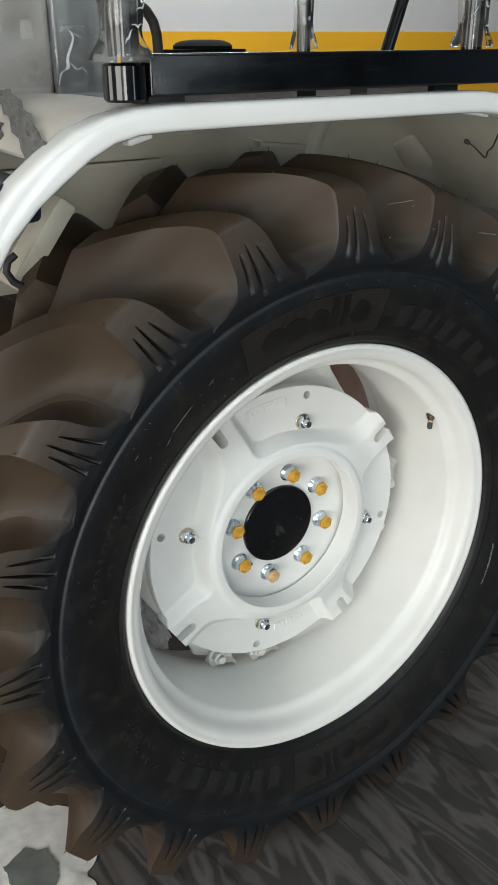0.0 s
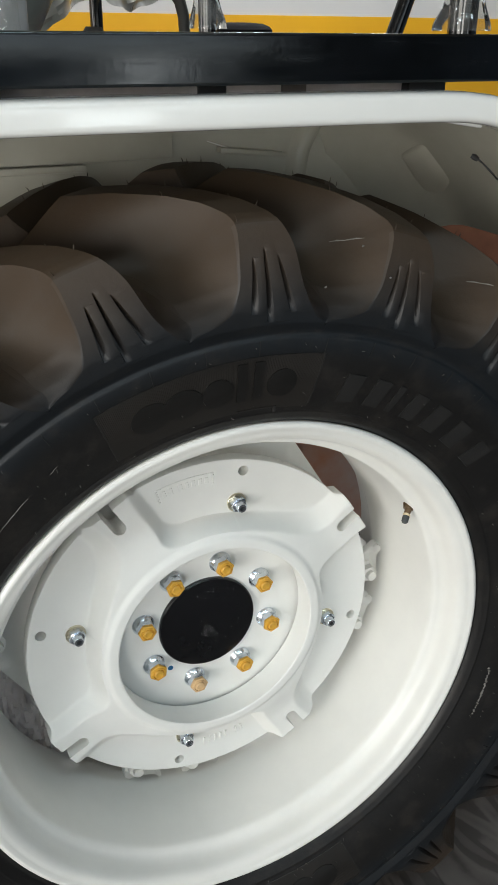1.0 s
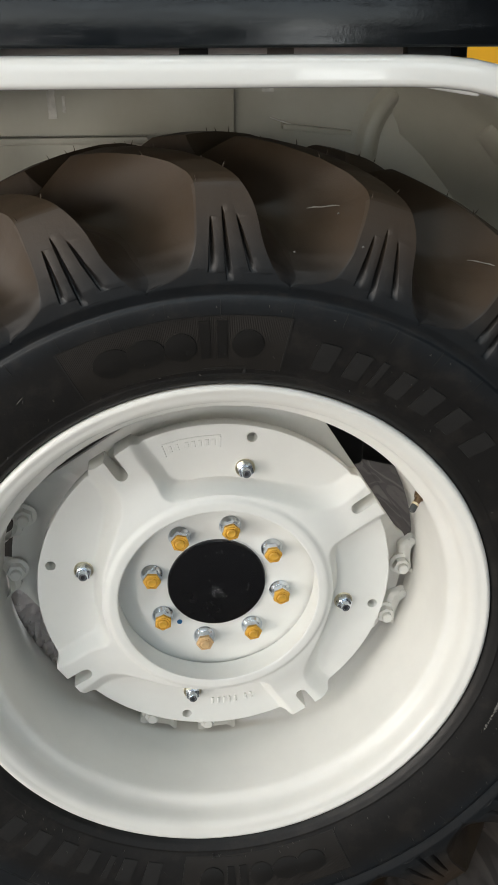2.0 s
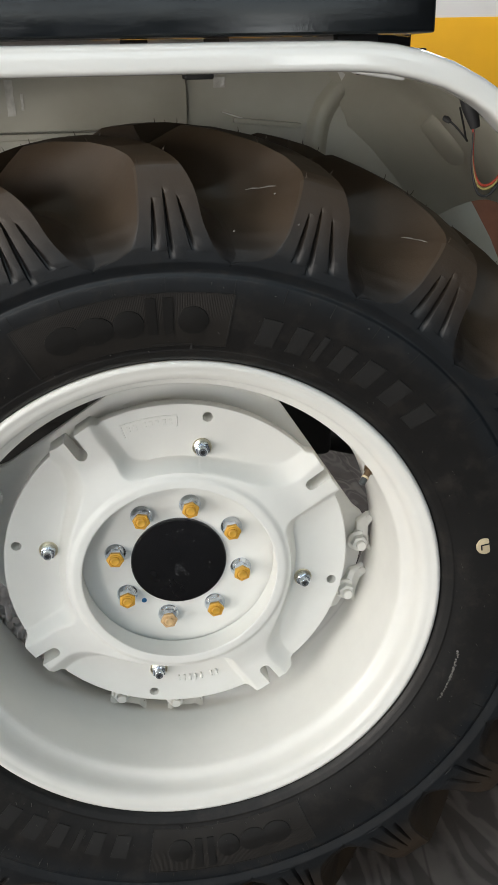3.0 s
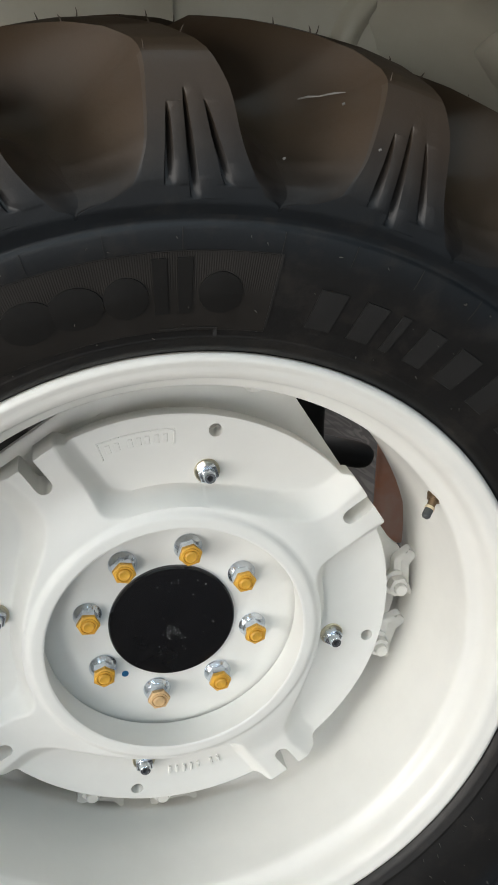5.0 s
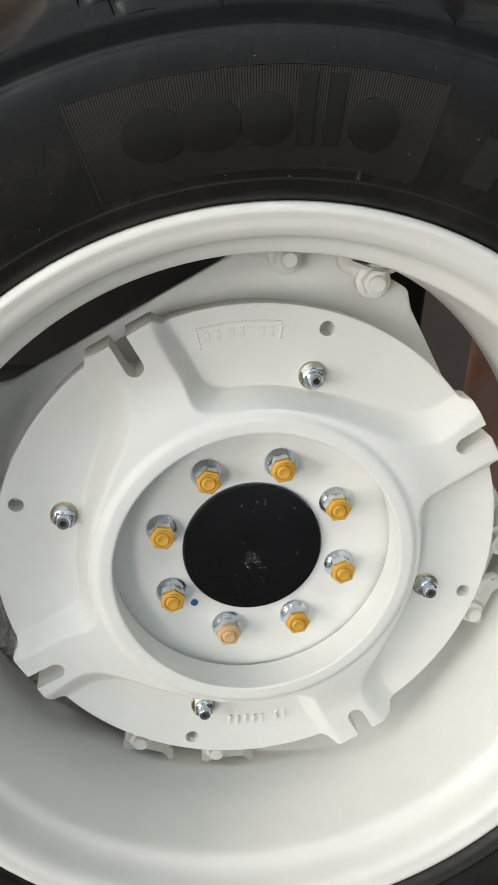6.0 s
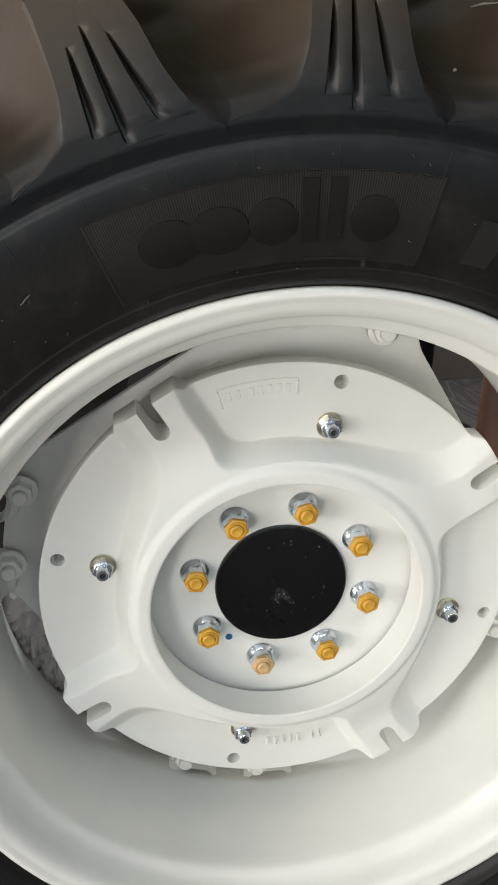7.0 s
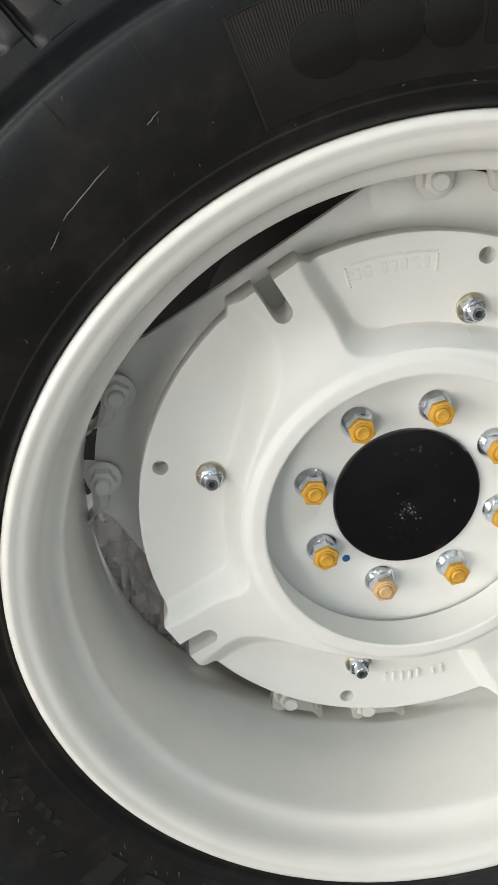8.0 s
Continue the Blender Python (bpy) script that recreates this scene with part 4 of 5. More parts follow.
# Pale nicks on two of the bars.
bm = bmesh.new()
for a, b, c in (((0.1016, -0.1163, 0.5890), (0.1169, -0.1253, 0.5914), (0.1352, -0.1374, 0.5948)), ((0.2937, -0.1254, 0.5259), (0.3084, -0.1345, 0.5247), (0.3215, -0.1440, 0.5223))):
    a, b, c = Vector(a), Vector(b), Vector(c)
    tube(bm, [a, a.lerp(b, 0.5) + Vector((0, -0.0002, 0.0008)), b, b.lerp(c, 0.6) + Vector((0, 0, 0.0006)), c], [0.0004, 0.0009, 0.0005, 0.0009, 0.0003], 6)
for p in ((0.1336, -0.1385, 0.5857), (0.0832, -0.1463, 0.5458), (0.1584, -0.1607, 0.5522)):
    p = Vector(p)
    tube(bm, [p + Vector((-0.001, 0, 0)), p + Vector((0.001, 0, 0.001))], 0.0011, 6)
part("nick", bm, CHALK, tyre, "pale nicks in the tread rubber")["kind"] = "stuff"

# Small writing on the sidewall that cannot be read: short raised bars in two rows.
for start, count, r in ((147.5, 15, 0.452), (149.0, 12, 0.430), (-158.5, 9, 0.445), (-157.0, 6, 0.425)):
    bm = bmesh.new()
    for j in range(count):
        if pick.random() < 0.82:
            deg = start + 1.75 * j
            side_patch(bm, deg + 0.5, deg - 0.5 * pick.uniform(0.2, 1), r - 0.0045, r + 0.0045 * pick.uniform(0.5, 1), pick.choice((0, 0, 0.8, -0.8)), 0.0011, 1, 2)
    part("small_writing", bm, RUBBER_RAISED, tyre, "small raised bars of writing")["kind"] = "stuff"
bm = bmesh.new()
for (r0, d0), (r1, d1) in (((0.444, 126.9), (0.439, 132.9)), ((0.436, 133.8), (0.432, 135.7)), ((0.452, 121.0), (0.449, 122.4)), ((0.47, 139.5), (0.4685, 140.6))):
    line = []
    for k in range(9):
        r, d = r0 + (r1 - r0) * k / 8, d0 + (d1 - d0) * k / 8
        line.append(ring_point(r + pick.uniform(-0.0004, 0.0004), d, side_y(r) - 0.0002))
    tube(bm, line, [0.0002] + [0.0004] * 7 + [0.0002], 5)
part("scratch", bm, CHALK, tyre, "thin pale scratches")["kind"] = "stuff"

# Small round sticker with a letter.
sticker_at = Matrix.Translation(ring_point(0.443, 11.0, side_y(0.443) - 0.0008))
bm = bmesh.new()
vs = lathe(bm, [(0.002, 0.0128), (-0.0004, 0.0128), (-0.0006, 0.0124)], 32)
bm.faces.new(vs[-1])
sticker = part("sticker", bm, CREAM, tyre, "small cream round sticker with a black letter L", at=sticker_at)
font = bpy.data.curves.new("letter", "FONT")
font.body, font.size, font.align_x, font.align_y, font.extrude = "L", 0.022, "CENTER", "CENTER", 0.0002
letter_ob = new("letter", font)
bpy.context.view_layer.update()
letter = bpy.data.meshes.new_from_object(letter_ob.evaluated_get(bpy.context.evaluated_depsgraph_get()))
bpy.data.objects.remove(letter_ob)
letter.materials.clear()
letter.materials.append(INK)
letter.transform(Matrix.Translation(sticker_at.translation) @ Matrix.Translation((0, -0.001, 0)) @ Matrix.Rotation(radians(80), 4, "Y") @ Matrix.Rotation(radians(90), 4, "X"))
part("letter", letter, None, tyre)

# Fender: rolled outer edge, top sheet, inner wall.
EDGE_Y, INNER_Y = -0.175, 0.30
PATHWAY = [(-0.66, 0.3968), (-0.6, 0.4968), (-0.555, 0.5638), (-0.513, 0.6238), (-0.478, 0.6588), (-0.443, 0.6848), (-0.408, 0.7078), (-0.373, 0.7228), (-0.34, 0.7303), (-0.29, 0.7328), (-0.2, 0.7333), (-0.1, 0.7333), (0, 0.7333), (0.1, 0.7333), (0.2, 0.7328), (0.231, 0.7318), (0.262, 0.7288), (0.294, 0.7223), (0.327, 0.7118), (0.361, 0.6958), (0.384, 0.6813), (0.42, 0.6488), (0.47, 0.5928), (0.53, 0.5128), (0.58, 0.4328), (0.62, 0.3528)]


def path_at(i):
    p = Vector((PATHWAY[i][0], 0, PATHWAY[i][1]))
    a, b = PATHWAY[max(i - 1, 0)], PATHWAY[min(i + 1, len(PATHWAY) - 1)]
    d = Vector((b[0] - a[0], 0, b[1] - a[1])).normalized()
    return p, Vector((-d.z, 0, d.x))


bm = bmesh.new()
rows = []
for i in range(len(PATHWAY)):
    p, nrm = path_at(i)
    wide = 1.0 + 0.22 * smooth(-0.36, -0.43, p.x) - 0.12 * smooth(0.28, 0.36, p.x)
    row = []
    for q in range(32):
        a = 2 * math.pi * (q + 0.5) / 32
        c, s = math.cos(a), math.sin(a)
        row.append(p + nrm * 0.0160 * wide * math.copysign(abs(c) ** 0.34, c) + Vector((0, EDGE_Y + 0.026 + 0.027 * math.copysign(abs(s) ** 0.52, s), 0)))
    rows.append(row)
vs = grid(bm, rows, wrap=True)
bm.faces.new(vs[0])
bm.faces.new(list(reversed(vs[-1])))
fender = part("fender", bm, FENDER, tractor, "glossy white fender with a rolled edge", at=HUB, angle=60)


def sheet(i0, i1, y0, y1, lift, thick, sag=0.0):
    bm = bmesh.new()
    rows = []
    for i in range(i0, i1):
        p, nrm = path_at(i)
        turn_in = 0.11 * smooth(0.25, 0.37, p.x) if y1 > INNER_Y else 0.0
        ys = [y0 + (y1 - y0) * (k / 16) ** (0.7 if turn_in else 1.0) for k in range(17)]
        up = []
        for k, y in enumerate(ys):
            over = min(max(0.0, y - (INNER_Y - turn_in)), 0.999 * turn_in)
            low = turn_in - math.sqrt(max(0.0, turn_in ** 2 - over ** 2))
            up.append(p + nrm * (lift + sag * math.sin(math.pi * k / 16) - low) + Vector((0, y, 0)))
        down = [v - nrm * thick for v in reversed(up)]
        rows.append(up + down)
    vs = grid(bm, rows, wrap=True)
    bm.faces.new(vs[0])
    bm.faces.new(list(reversed(vs[-1])))
    # Underside faces take the paint with the shade mixed in.
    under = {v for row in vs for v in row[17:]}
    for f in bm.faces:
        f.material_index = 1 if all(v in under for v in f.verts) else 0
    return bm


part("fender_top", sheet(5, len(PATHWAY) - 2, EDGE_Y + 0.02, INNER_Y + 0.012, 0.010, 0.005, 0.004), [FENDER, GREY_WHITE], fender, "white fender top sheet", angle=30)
# Thin added sheet that carries the beige shading of the top's front.
part("fender_top_tone", sheet(5, 10, EDGE_Y + 0.035, INNER_Y + 0.008, 0.012, 0.0012, 0.004), [SHADED_TOP, SHADED_TOP], fender, "thin beige overlay for the shading of the fender top", angle=30)

bm = bmesh.new()
lower = []
for i in range(5, len(PATHWAY)):
    p, nrm = path_at(i)
    lower.append((p + nrm * 0.008, Vector((p.x * 0.97, 0, min(0.43, p.z - 0.04)))))
rows = []
for k in range(9):
    rows.append([a + (b - a) * k / 8 + Vector((0, INNER_Y, 0)) for a, b in lower])
rows += [[v + Vector((0, 0.006, 0)) for v in row] for row in reversed(rows)]
grid(bm, rows, close=True)
part("inner_wall", bm, GREY_WHITE, fender, "white inner fender wall with shade in its colour")
bm = bmesh.new()
box(bm, (-0.46, INNER_Y - 0.018, 0.622), (-0.07, INNER_Y - 0.0005, 0.632), 0.003)
part("seam_flange", bm, GREY_WHITE, fender)
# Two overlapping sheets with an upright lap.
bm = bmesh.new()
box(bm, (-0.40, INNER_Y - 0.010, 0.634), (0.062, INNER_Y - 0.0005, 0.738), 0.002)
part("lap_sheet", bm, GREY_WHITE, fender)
bm = bmesh.new()
box(bm, (0.135, INNER_Y - 0.020, 0.634), (0.244, INNER_Y - 0.0005, 0.642), 0.002)
bmesh.ops.rotate(bm, verts=bm.verts, cent=(0.19, 0.29, 0.638), matrix=Matrix.Rotation(radians(6), 3, "Y"))
part("seam_flange", bm, GREY_WHITE, fender)


bm = bmesh.new()
tube(bm, [(0.118, INNER_Y - 0.006, 0.656), (0.146, INNER_Y - 0.008, 0.647), (0.168, INNER_Y - 0.007, 0.640), (0.182, INNER_Y - 0.006, 0.636)], [0.0006, 0.0013, 0.0012, 0.0006], 6)
part("sheet_edge", bm, WHITE, fender, "bare white sheet edge")


def sweep_rib(points, half, high):
    """A rounded pressed rib along points on the inner wall."""
    bm = bmesh.new()
    fine = 24
    rows = []
    for k in range(fine + 1):
        u = k / fine * (len(points) - 1)
        at = lambda v, c: float(np.interp(min(max(v, 0), len(points) - 1), range(len(points)), [p[c] for p in points]))
        soft = lambda v, c: sum(at(v + (q - 3) / 5, c) for q in range(7)) / 7
        p = Vector((soft(u, 0), INNER_Y, soft(u, 1)))
        d = Vector((soft(u + 0.2, 0) - soft(u - 0.2, 0), 0, soft(u + 0.2, 1) - soft(u - 0.2, 1))).normalized()
        side = Vector((-d.z, 0, d.x))
        rows.append([p + side * half * a + Vector((0, -high * b, 0)) for a, b in ((-1.25, -0.02), (-1.0, 0.15), (-0.7, 0.75), (-0.3, 1.0), (0.3, 1.0), (0.7, 0.75), (1.0, 0.15), (1.25, -0.02))])
    grid(bm, rows)
    return bm


part("pressed_rib", sweep_rib([(0.352, 0.735), (0.334, 0.705), (0.300, 0.68), (0.280, 0.65), (0.2715, 0.615), (0.268, 0.56), (0.266, 0.50)], 0.0155, 0.014), GREY_WHITE, fender)
bm = bmesh.new()
box(bm, (0.055, 0.20, 0.706), (0.098, 0.27, 0.7215), 0.003)
part("black_bracket", bm, BLACK_MATT, fender)
# Small pale shiny patches on the inner wall.
for x0, x1, z0, z1 in ((-0.215, -0.203, 0.658, 0.710), (-0.1935, -0.1895, 0.666, 0.690), (0.106, 0.124, 0.692, 0.707)):
    bm = bmesh.new()
    rows = []
    for i in range(9):
        v = i / 8
        rows.append([(x0 + (x1 - x0) * u + 0.0015 * noise.noise(Vector((u * 3, v * 6, x0 * 90))), INNER_Y - (0.0116 if x1 < 0.062 else 0.0022) - 0.0008 * noise.noise(Vector((u * 5, v * 9, x0 * 50))), z0 + (z1 - z0) * v) for u in (0, 0.2, 0.4, 0.6, 0.8, 1)])
    back = [[(x, y + 0.0007, z) for x, y, z in row] for row in reversed(rows)]
    grid(bm, rows + back, close=True)
    part("pale_patch", bm, PALE_PATCH, fender, "small pale shiny patch")
# Pressed pad in the rear corner of the fender: a clear step along one edge, the others run out softly.
bm = bmesh.new()
pad = [Vector(p) for p in ((0.4195, 0.2517, 0.6181), (0.4199, 0.1691, 0.6483), (0.4943, 0.1485, 0.5625), (0.498, 0.2523, 0.5213))]
inward = Vector((-0.70, -0.30, -0.62)).normalized()
rows = []
for v in (-0.02, 0.0, 0.015, 0.06, 0.2, 0.4, 0.6, 0.8, 0.92, 1.0, 1.1):
    row = []
    for u in (-0.12, -0.06, 0.0, 0.06, 0.2, 0.4, 0.6, 0.8, 0.94, 1.0, 1.06, 1.12):
        p = (pad[0] * (1 - u) + pad[1] * u) * (1 - v) + (pad[3] * (1 - u) + pad[2] * u) * v
        side = smooth(-0.12, 0.22, u) * smooth(1.12, 0.78, u) * smooth(1.10, 0.45, v) * smooth(-0.02, 0.03, v)
        row.append(p + inward * (-0.025 + 0.0165 * side - 0.002 * v))
    rows.append(row)
grid(bm, rows + [[p - inward * 0.004 for p in row] for row in reversed(rows)], close=True)
part("pressed_pad", bm, GREY_WHITE, fender, "shallow pressed pad", angle=50)
# Narrow white plate and a black hose in the fender's front end.
bm = bmesh.new()
box(bm, (-0.018, -0.02, -0.070), (0.012, 0.04, 0.078), 0.006, 2)
part("front_plate", bm, GREY_WHITE, fender, "narrow white plate with dark edge spots", at=Matrix.Translation((-0.375, 0.10, 0.545)) @ Matrix.Rotation(radians(38), 4, "Y"))
bm = bmesh.new()
tube(bm, [(-0.424, 0.06, 0.548), (-0.436, 0.06, 0.540), (-0.440, 0.06, 0.526), (-0.432, 0.06, 0.511), (-0.416, 0.06, 0.500)], 0.0055, 10)
part("cable", bm, BLACK_MATT, fender)
# White clips under the rolled edge and a black grommet.
for x, z, tilt, half in ((0.258, 0.7145, 9, 0.030), (-0.316, 0.7085, -14, 0.017)):
    bm = bmesh.new()
    box(bm, (-half, -0.012, -0.0045), (half, 0.012, 0.0045), 0.0035, 3)
    part("edge_clip", bm, material("white_plastic_clip", (0.75, 0.75, 0.73), 0.4), fender, "white plastic edge clip", at=Matrix.Translation((x, -0.12, z)) @ Matrix.Rotation(radians(tilt), 4, "Y"))
bm = bmesh.new()
lathe(bm, [(0, 0.018), (0.006, 0.018), (0.012, 0.012)], 20)
part("grommet", bm, BLACK_MATT, fender, at=Matrix.Translation((0.268, -0.05, 0.712)) @ Matrix.Rotation(radians(90), 4, "X"))
for mat, sag, name in ((BLACK_MATT, 0.055, "cable"), (WIRE_RED, 0.03, "cable"), (WIRE_YELLOW, 0.038, "cable")):
    bm = bmesh.new()
    x0 = 0.392
    pts = [(x0 - 0.012, -0.10, 0.668), (x0 - 0.006, -0.10, 0.645), (x0 - 0.004, -0.10, 0.62 - sag * 0.3), (x0 + 0.006, -0.10, 0.60 - sag * 0.5), (x0 + 0.022, -0.10, 0.598 - sag * 0.5), (x0 + 0.042, -0.10, 0.612 - sag * 0.3), (x0 + 0.07, -0.10, 0.62)]
    tube(bm, bent(pts), 0.0016, 8)
    part(name, bm, mat, fender)
bm = bmesh.new()
tube(bm, bent([(0.390, 0.004, 0.653), (0.397, -0.004, 0.646), (0.406, -0.014, 0.634), (0.409, -0.021, 0.628), (0.404, -0.029, 0.631), (0.399, -0.036, 0.641), (0.390, -0.054, 0.650), (0.376, -0.075, 0.672)]), 0.0013, 8)
tube(bm, [(0.385, 0.008, 0.656), (0.388, 0.005, 0.654), (0.392, 0.002, 0.651)], [0.003, 0.0042, 0.003], 8)
part("cable", bm, BLACK_MATT, fender)
bm = bmesh.new()
tube(bm, [(0.372, -0.10, 0.690), (0.380, -0.10, 0.672), (0.388, -0.10, 0.650)], [0.009, 0.010, 0.006], 10)
part("cable_boot", bm, BLACK_MATT, fender)

# Black rail on the fender with posts.
bm = bmesh.new()
box(bm, (-0.30, -0.135, 0.7552), (0.318, -0.055, 0.8027), 0.0032, 3)
rail = part("fender_rail", bm, BLACK_BAR, tractor, "black painted steel rail bolted over the fender", at=HUB)
bm = bmesh.new()
tube(bm, [(-0.322, -0.112, 0.750), (-0.322, -0.112, 0.753), (-0.322, -0.112, 0.790), (-0.322, -0.112, 0.793)], [0.024, 0.027, 0.027, 0.024], 24)
part("rail_end", bm, BLACK_GLOSS, rail, "black rounded rail end")
bm = bmesh.new()
box(bm, (-0.30, -0.128, 0.7455), (-0.25, -0.07, 0.7557), 0.002)
part("rail_pad", bm, BLACK_MATT, rail)
bm = bmesh.new()
box(bm, (0.218, -0.080, 0.7400), (0.268, -0.056, 0.7557), 0.002)
part("rail_pad", bm, BLACK_MATT, rail)
bm = bmesh.new()
box(bm, (-0.25, -0.066, 0.7425), (0.217, -0.056, 0.7548), 0.001)
part("packing_strip", bm, PINK, rail, "pale packing strip beneath the rail")
for x0, x1, stuff in ((-0.035, -0.003, BLACK_MATT), (0.062, 0.092, DADO)):
    bm = bmesh.new()
    box(bm, (x0, -0.069, 0.7427), (x1, -0.060, 0.7546), 0.001)
    part("packing_pad", bm, stuff, rail)
# Rail, knob and post on the far fender.
bm = bmesh.new()
box(bm, (-0.25, 1.18, 0.70), (0.74, 1.34, 0.752), 0.005, 3)
far_rail = part("far_rail", bm, BLACK_BAR, tractor, "black rail on the far fender", at=HUB)
bm = bmesh.new()
box(bm, (0.475, 1.19, 0.7521), (0.70, 1.31, 0.803), 0.004, 2)
part("knob_base", bm, KNOB_BLACK, far_rail)
bm = bmesh.new()
lathe_rows = [(0, 0.086), (0.008, 0.086), (0.016, 0.078), (0.022, 0.060), (0.0245, 0.03)]
rows = [[(0.588 + r * math.cos(2 * math.pi * j / 36), 1.25 + r * math.sin(2 * math.pi * j / 36), 0.8031 + h) for j in range(36)] for h, r in lathe_rows]
vs = grid(bm, rows, wrap=True)
bm.faces.new(vs[-1])
part("rail_knob", bm, KNOB_BLACK, far_rail, "black round knob")
bm = bmesh.new()
tube(bm, [(0.222, 1.25, 0.752), (0.222, 1.25, 1.2), (0.222, 1.25, 1.75)], 0.015, 18)
part("rail_post", bm, BLACK_BAR, far_rail, "black steel post")
bm = bmesh.new()
tube(bm, [(0.205, 1.22, 0.752), (0.205, 1.22, 0.80), (0.205, 1.22, 0.815)], [0.028, 0.028, 0.018], 16)
part("post_foot", bm, BLACK_MATT, far_rail)



def post(x, y, radius, lean, z0=0.80, top=1.75):
    bm = bmesh.new()
    tube(bm, [(x, y, z0), (x + lean * 0.5, y, (z0 + top) / 2), (x + lean, y, top)], radius, 20)
    return part("rail_post", bm, BLACK_GLOSS, rail, "black steel post")


def wrap(x, y, radius, lean, z0, top, seed):
    """Crumpled clear film wound round a post."""
    pick = random.Random(seed)
    bm = bmesh.new()
    rows = []
    for i in range(60):
        t = (i / 59) ** 1.8
        rows.append([(x + lean * t + radius * k * math.cos(a), y + radius * k * math.sin(a), z0 + (top - z0) * t) for a, k in ((2 * math.pi * j / 22, 1 + 0.55 * (1 - smooth(0.0, 0.035, t)) + 0.10 * math.sin(5 * j + 3 * t) + 0.28 * noise.noise(Vector((j * 0.55, t * 16, seed)))) for j in range(22))])
    grid(bm, rows, wrap=True)
    return tagged(new("packing_film", finish(bm, "packing_film", FILM)), "crumpled clear packing film wound round a black post", "packing film")


for x, y, r, lean, seed in ((-0.322, -0.112, 0.019, 0.0, 1), (-0.02, -0.06, 0.0095, 0.0, 2), (0.268, -0.10, 0.016, 0.0, 3)):
    post(x, y, r, lean)
    film = wrap(x, y, r * 1.28, lean, 0.795 if seed == 1 else 0.806, 1.7, seed)
    film.matrix_basis = HUB
    pick = random.Random(seed + 40)
    # Pale rods put in for the glints on the wound film.
    for k in range(7):
        a0, z = pick.uniform(-2.6, -0.9), 0.815 + 0.016 * k + pick.uniform(-0.005, 0.005)
        turn_by, rise = pick.uniform(0.25, 0.8), pick.uniform(-0.012, 0.018)
        bm = bmesh.new()
        tube(bm, [(x + r * (1.42 + 0.1 * q) * math.cos(a0 + turn_by * q), y + r * (1.42 + 0.1 * q) * math.sin(a0 + turn_by * q), z + rise * q + 0.002 * math.sin(9 * q)) for q in (0, 0.3, 0.55, 0.8, 1)], [0.0002, 0.0007, 0.0012, 0.0005, 0.0002], 6)
        part("crease", bm, GLINT, film, "pale strip put in for a crease's glint")
bm = bmesh.new()
tube(bm, [(0.39, 0.235, 0.76), (0.395, 0.235, 0.80), (0.47, 0.235, 1.0), (0.62, 0.235, 1.4)], 0.012, 14)
part("stay_rod", bm, BLACK_BAR, tractor, "black diagonal stay rod", at=HUB)
bm = bmesh.new()
tube(bm, [(0.442, 1.25, 0.745), (0.443, 1.25, 0.80), (0.441, 1.25, 0.84), (0.432, 1.25, 0.872), (0.412, 1.25, 0.90), (0.38, 1.25, 0.924), (0.33, 1.25, 0.938), (0.26, 1.25, 0.94)], 0.0145, 14)
part("hose", bm, material("dusty_black_hose", (0.05, 0.046, 0.04), 0.5, spread=0.3, scale=30), tractor, "black bent rubber hose", at=HUB)

# Driver's seat under film, between the fenders.
bm = bmesh.new()
rows = []
for k in range(15):
    t = k / 14
    half_x, half_y = 0.15 + 0.09 * smooth(0.15, 0.65, t) - 0.05 * smooth(0.75, 1, t), 0.20 - 0.06 * smooth(0.8, 1, t)
    z = 0.62 + 0.46 * t
    rows.append([(-0.265 + half_x * math.copysign(abs(math.cos(a)) ** 0.5, math.cos(a)), 0.60 + half_y * math.copysign(abs(math.sin(a)) ** 0.5, math.sin(a)), z) for a in (2 * math.pi * (j + 0.5) / 32 for j in range(32))])
vs = grid(bm, rows, wrap=True)
bm.faces.new(vs[0])
bm.faces.new(list(reversed(vs[-1])))
part("seat", bm, SEAT_GREY, tractor, "grey-green padded driver's seat under film", at=HUB)

# Grey side panel of the driver's place and the dark panel below the fender's front.
bm = bmesh.new()
box(bm, (-0.80, 0.314, 0.70), (-0.242, 0.34, 1.30), 0.012, 3)
console = part("side_panel", bm, GREY_PANEL, tractor, "grey side panel under clear film", at=HUB)
bm = bmesh.new()
box(bm, (-0.239, 0.316, 0.70), (-0.125, 0.34, 1.30), 0.010, 3)
part("side_panel_edge", bm, GREY_BLUE, console, "blue-grey panel edge under film")
bm = bmesh.new()
box(bm, (-0.292, 0.3125, 0.822), (-0.272, 0.3155, 0.85), 0.001)
part("label", bm, material("white_paper_label", (0.6, 0.59, 0.56), 0.6), console, "small blank white label")
bm = bmesh.new()
box(bm, (-1.0, -0.145, 0.625), (-0.452, 0.25, 0.672), 0.012, 3)
part("front_panel", bm, NAVY_METAL, tractor, "dark navy panel ahead of the fender", at=HUB)

# Axle and gearbox behind the wheel.
bm = bmesh.new()
lathe(bm, [(0.03, 0.0), (0.035, 0.11), (0.10, 0.12), (0.16, 0.10), (0.30, 0.095), (0.45, 0.14), (0.50, 0.17), (0.95, 0.17)], 40)

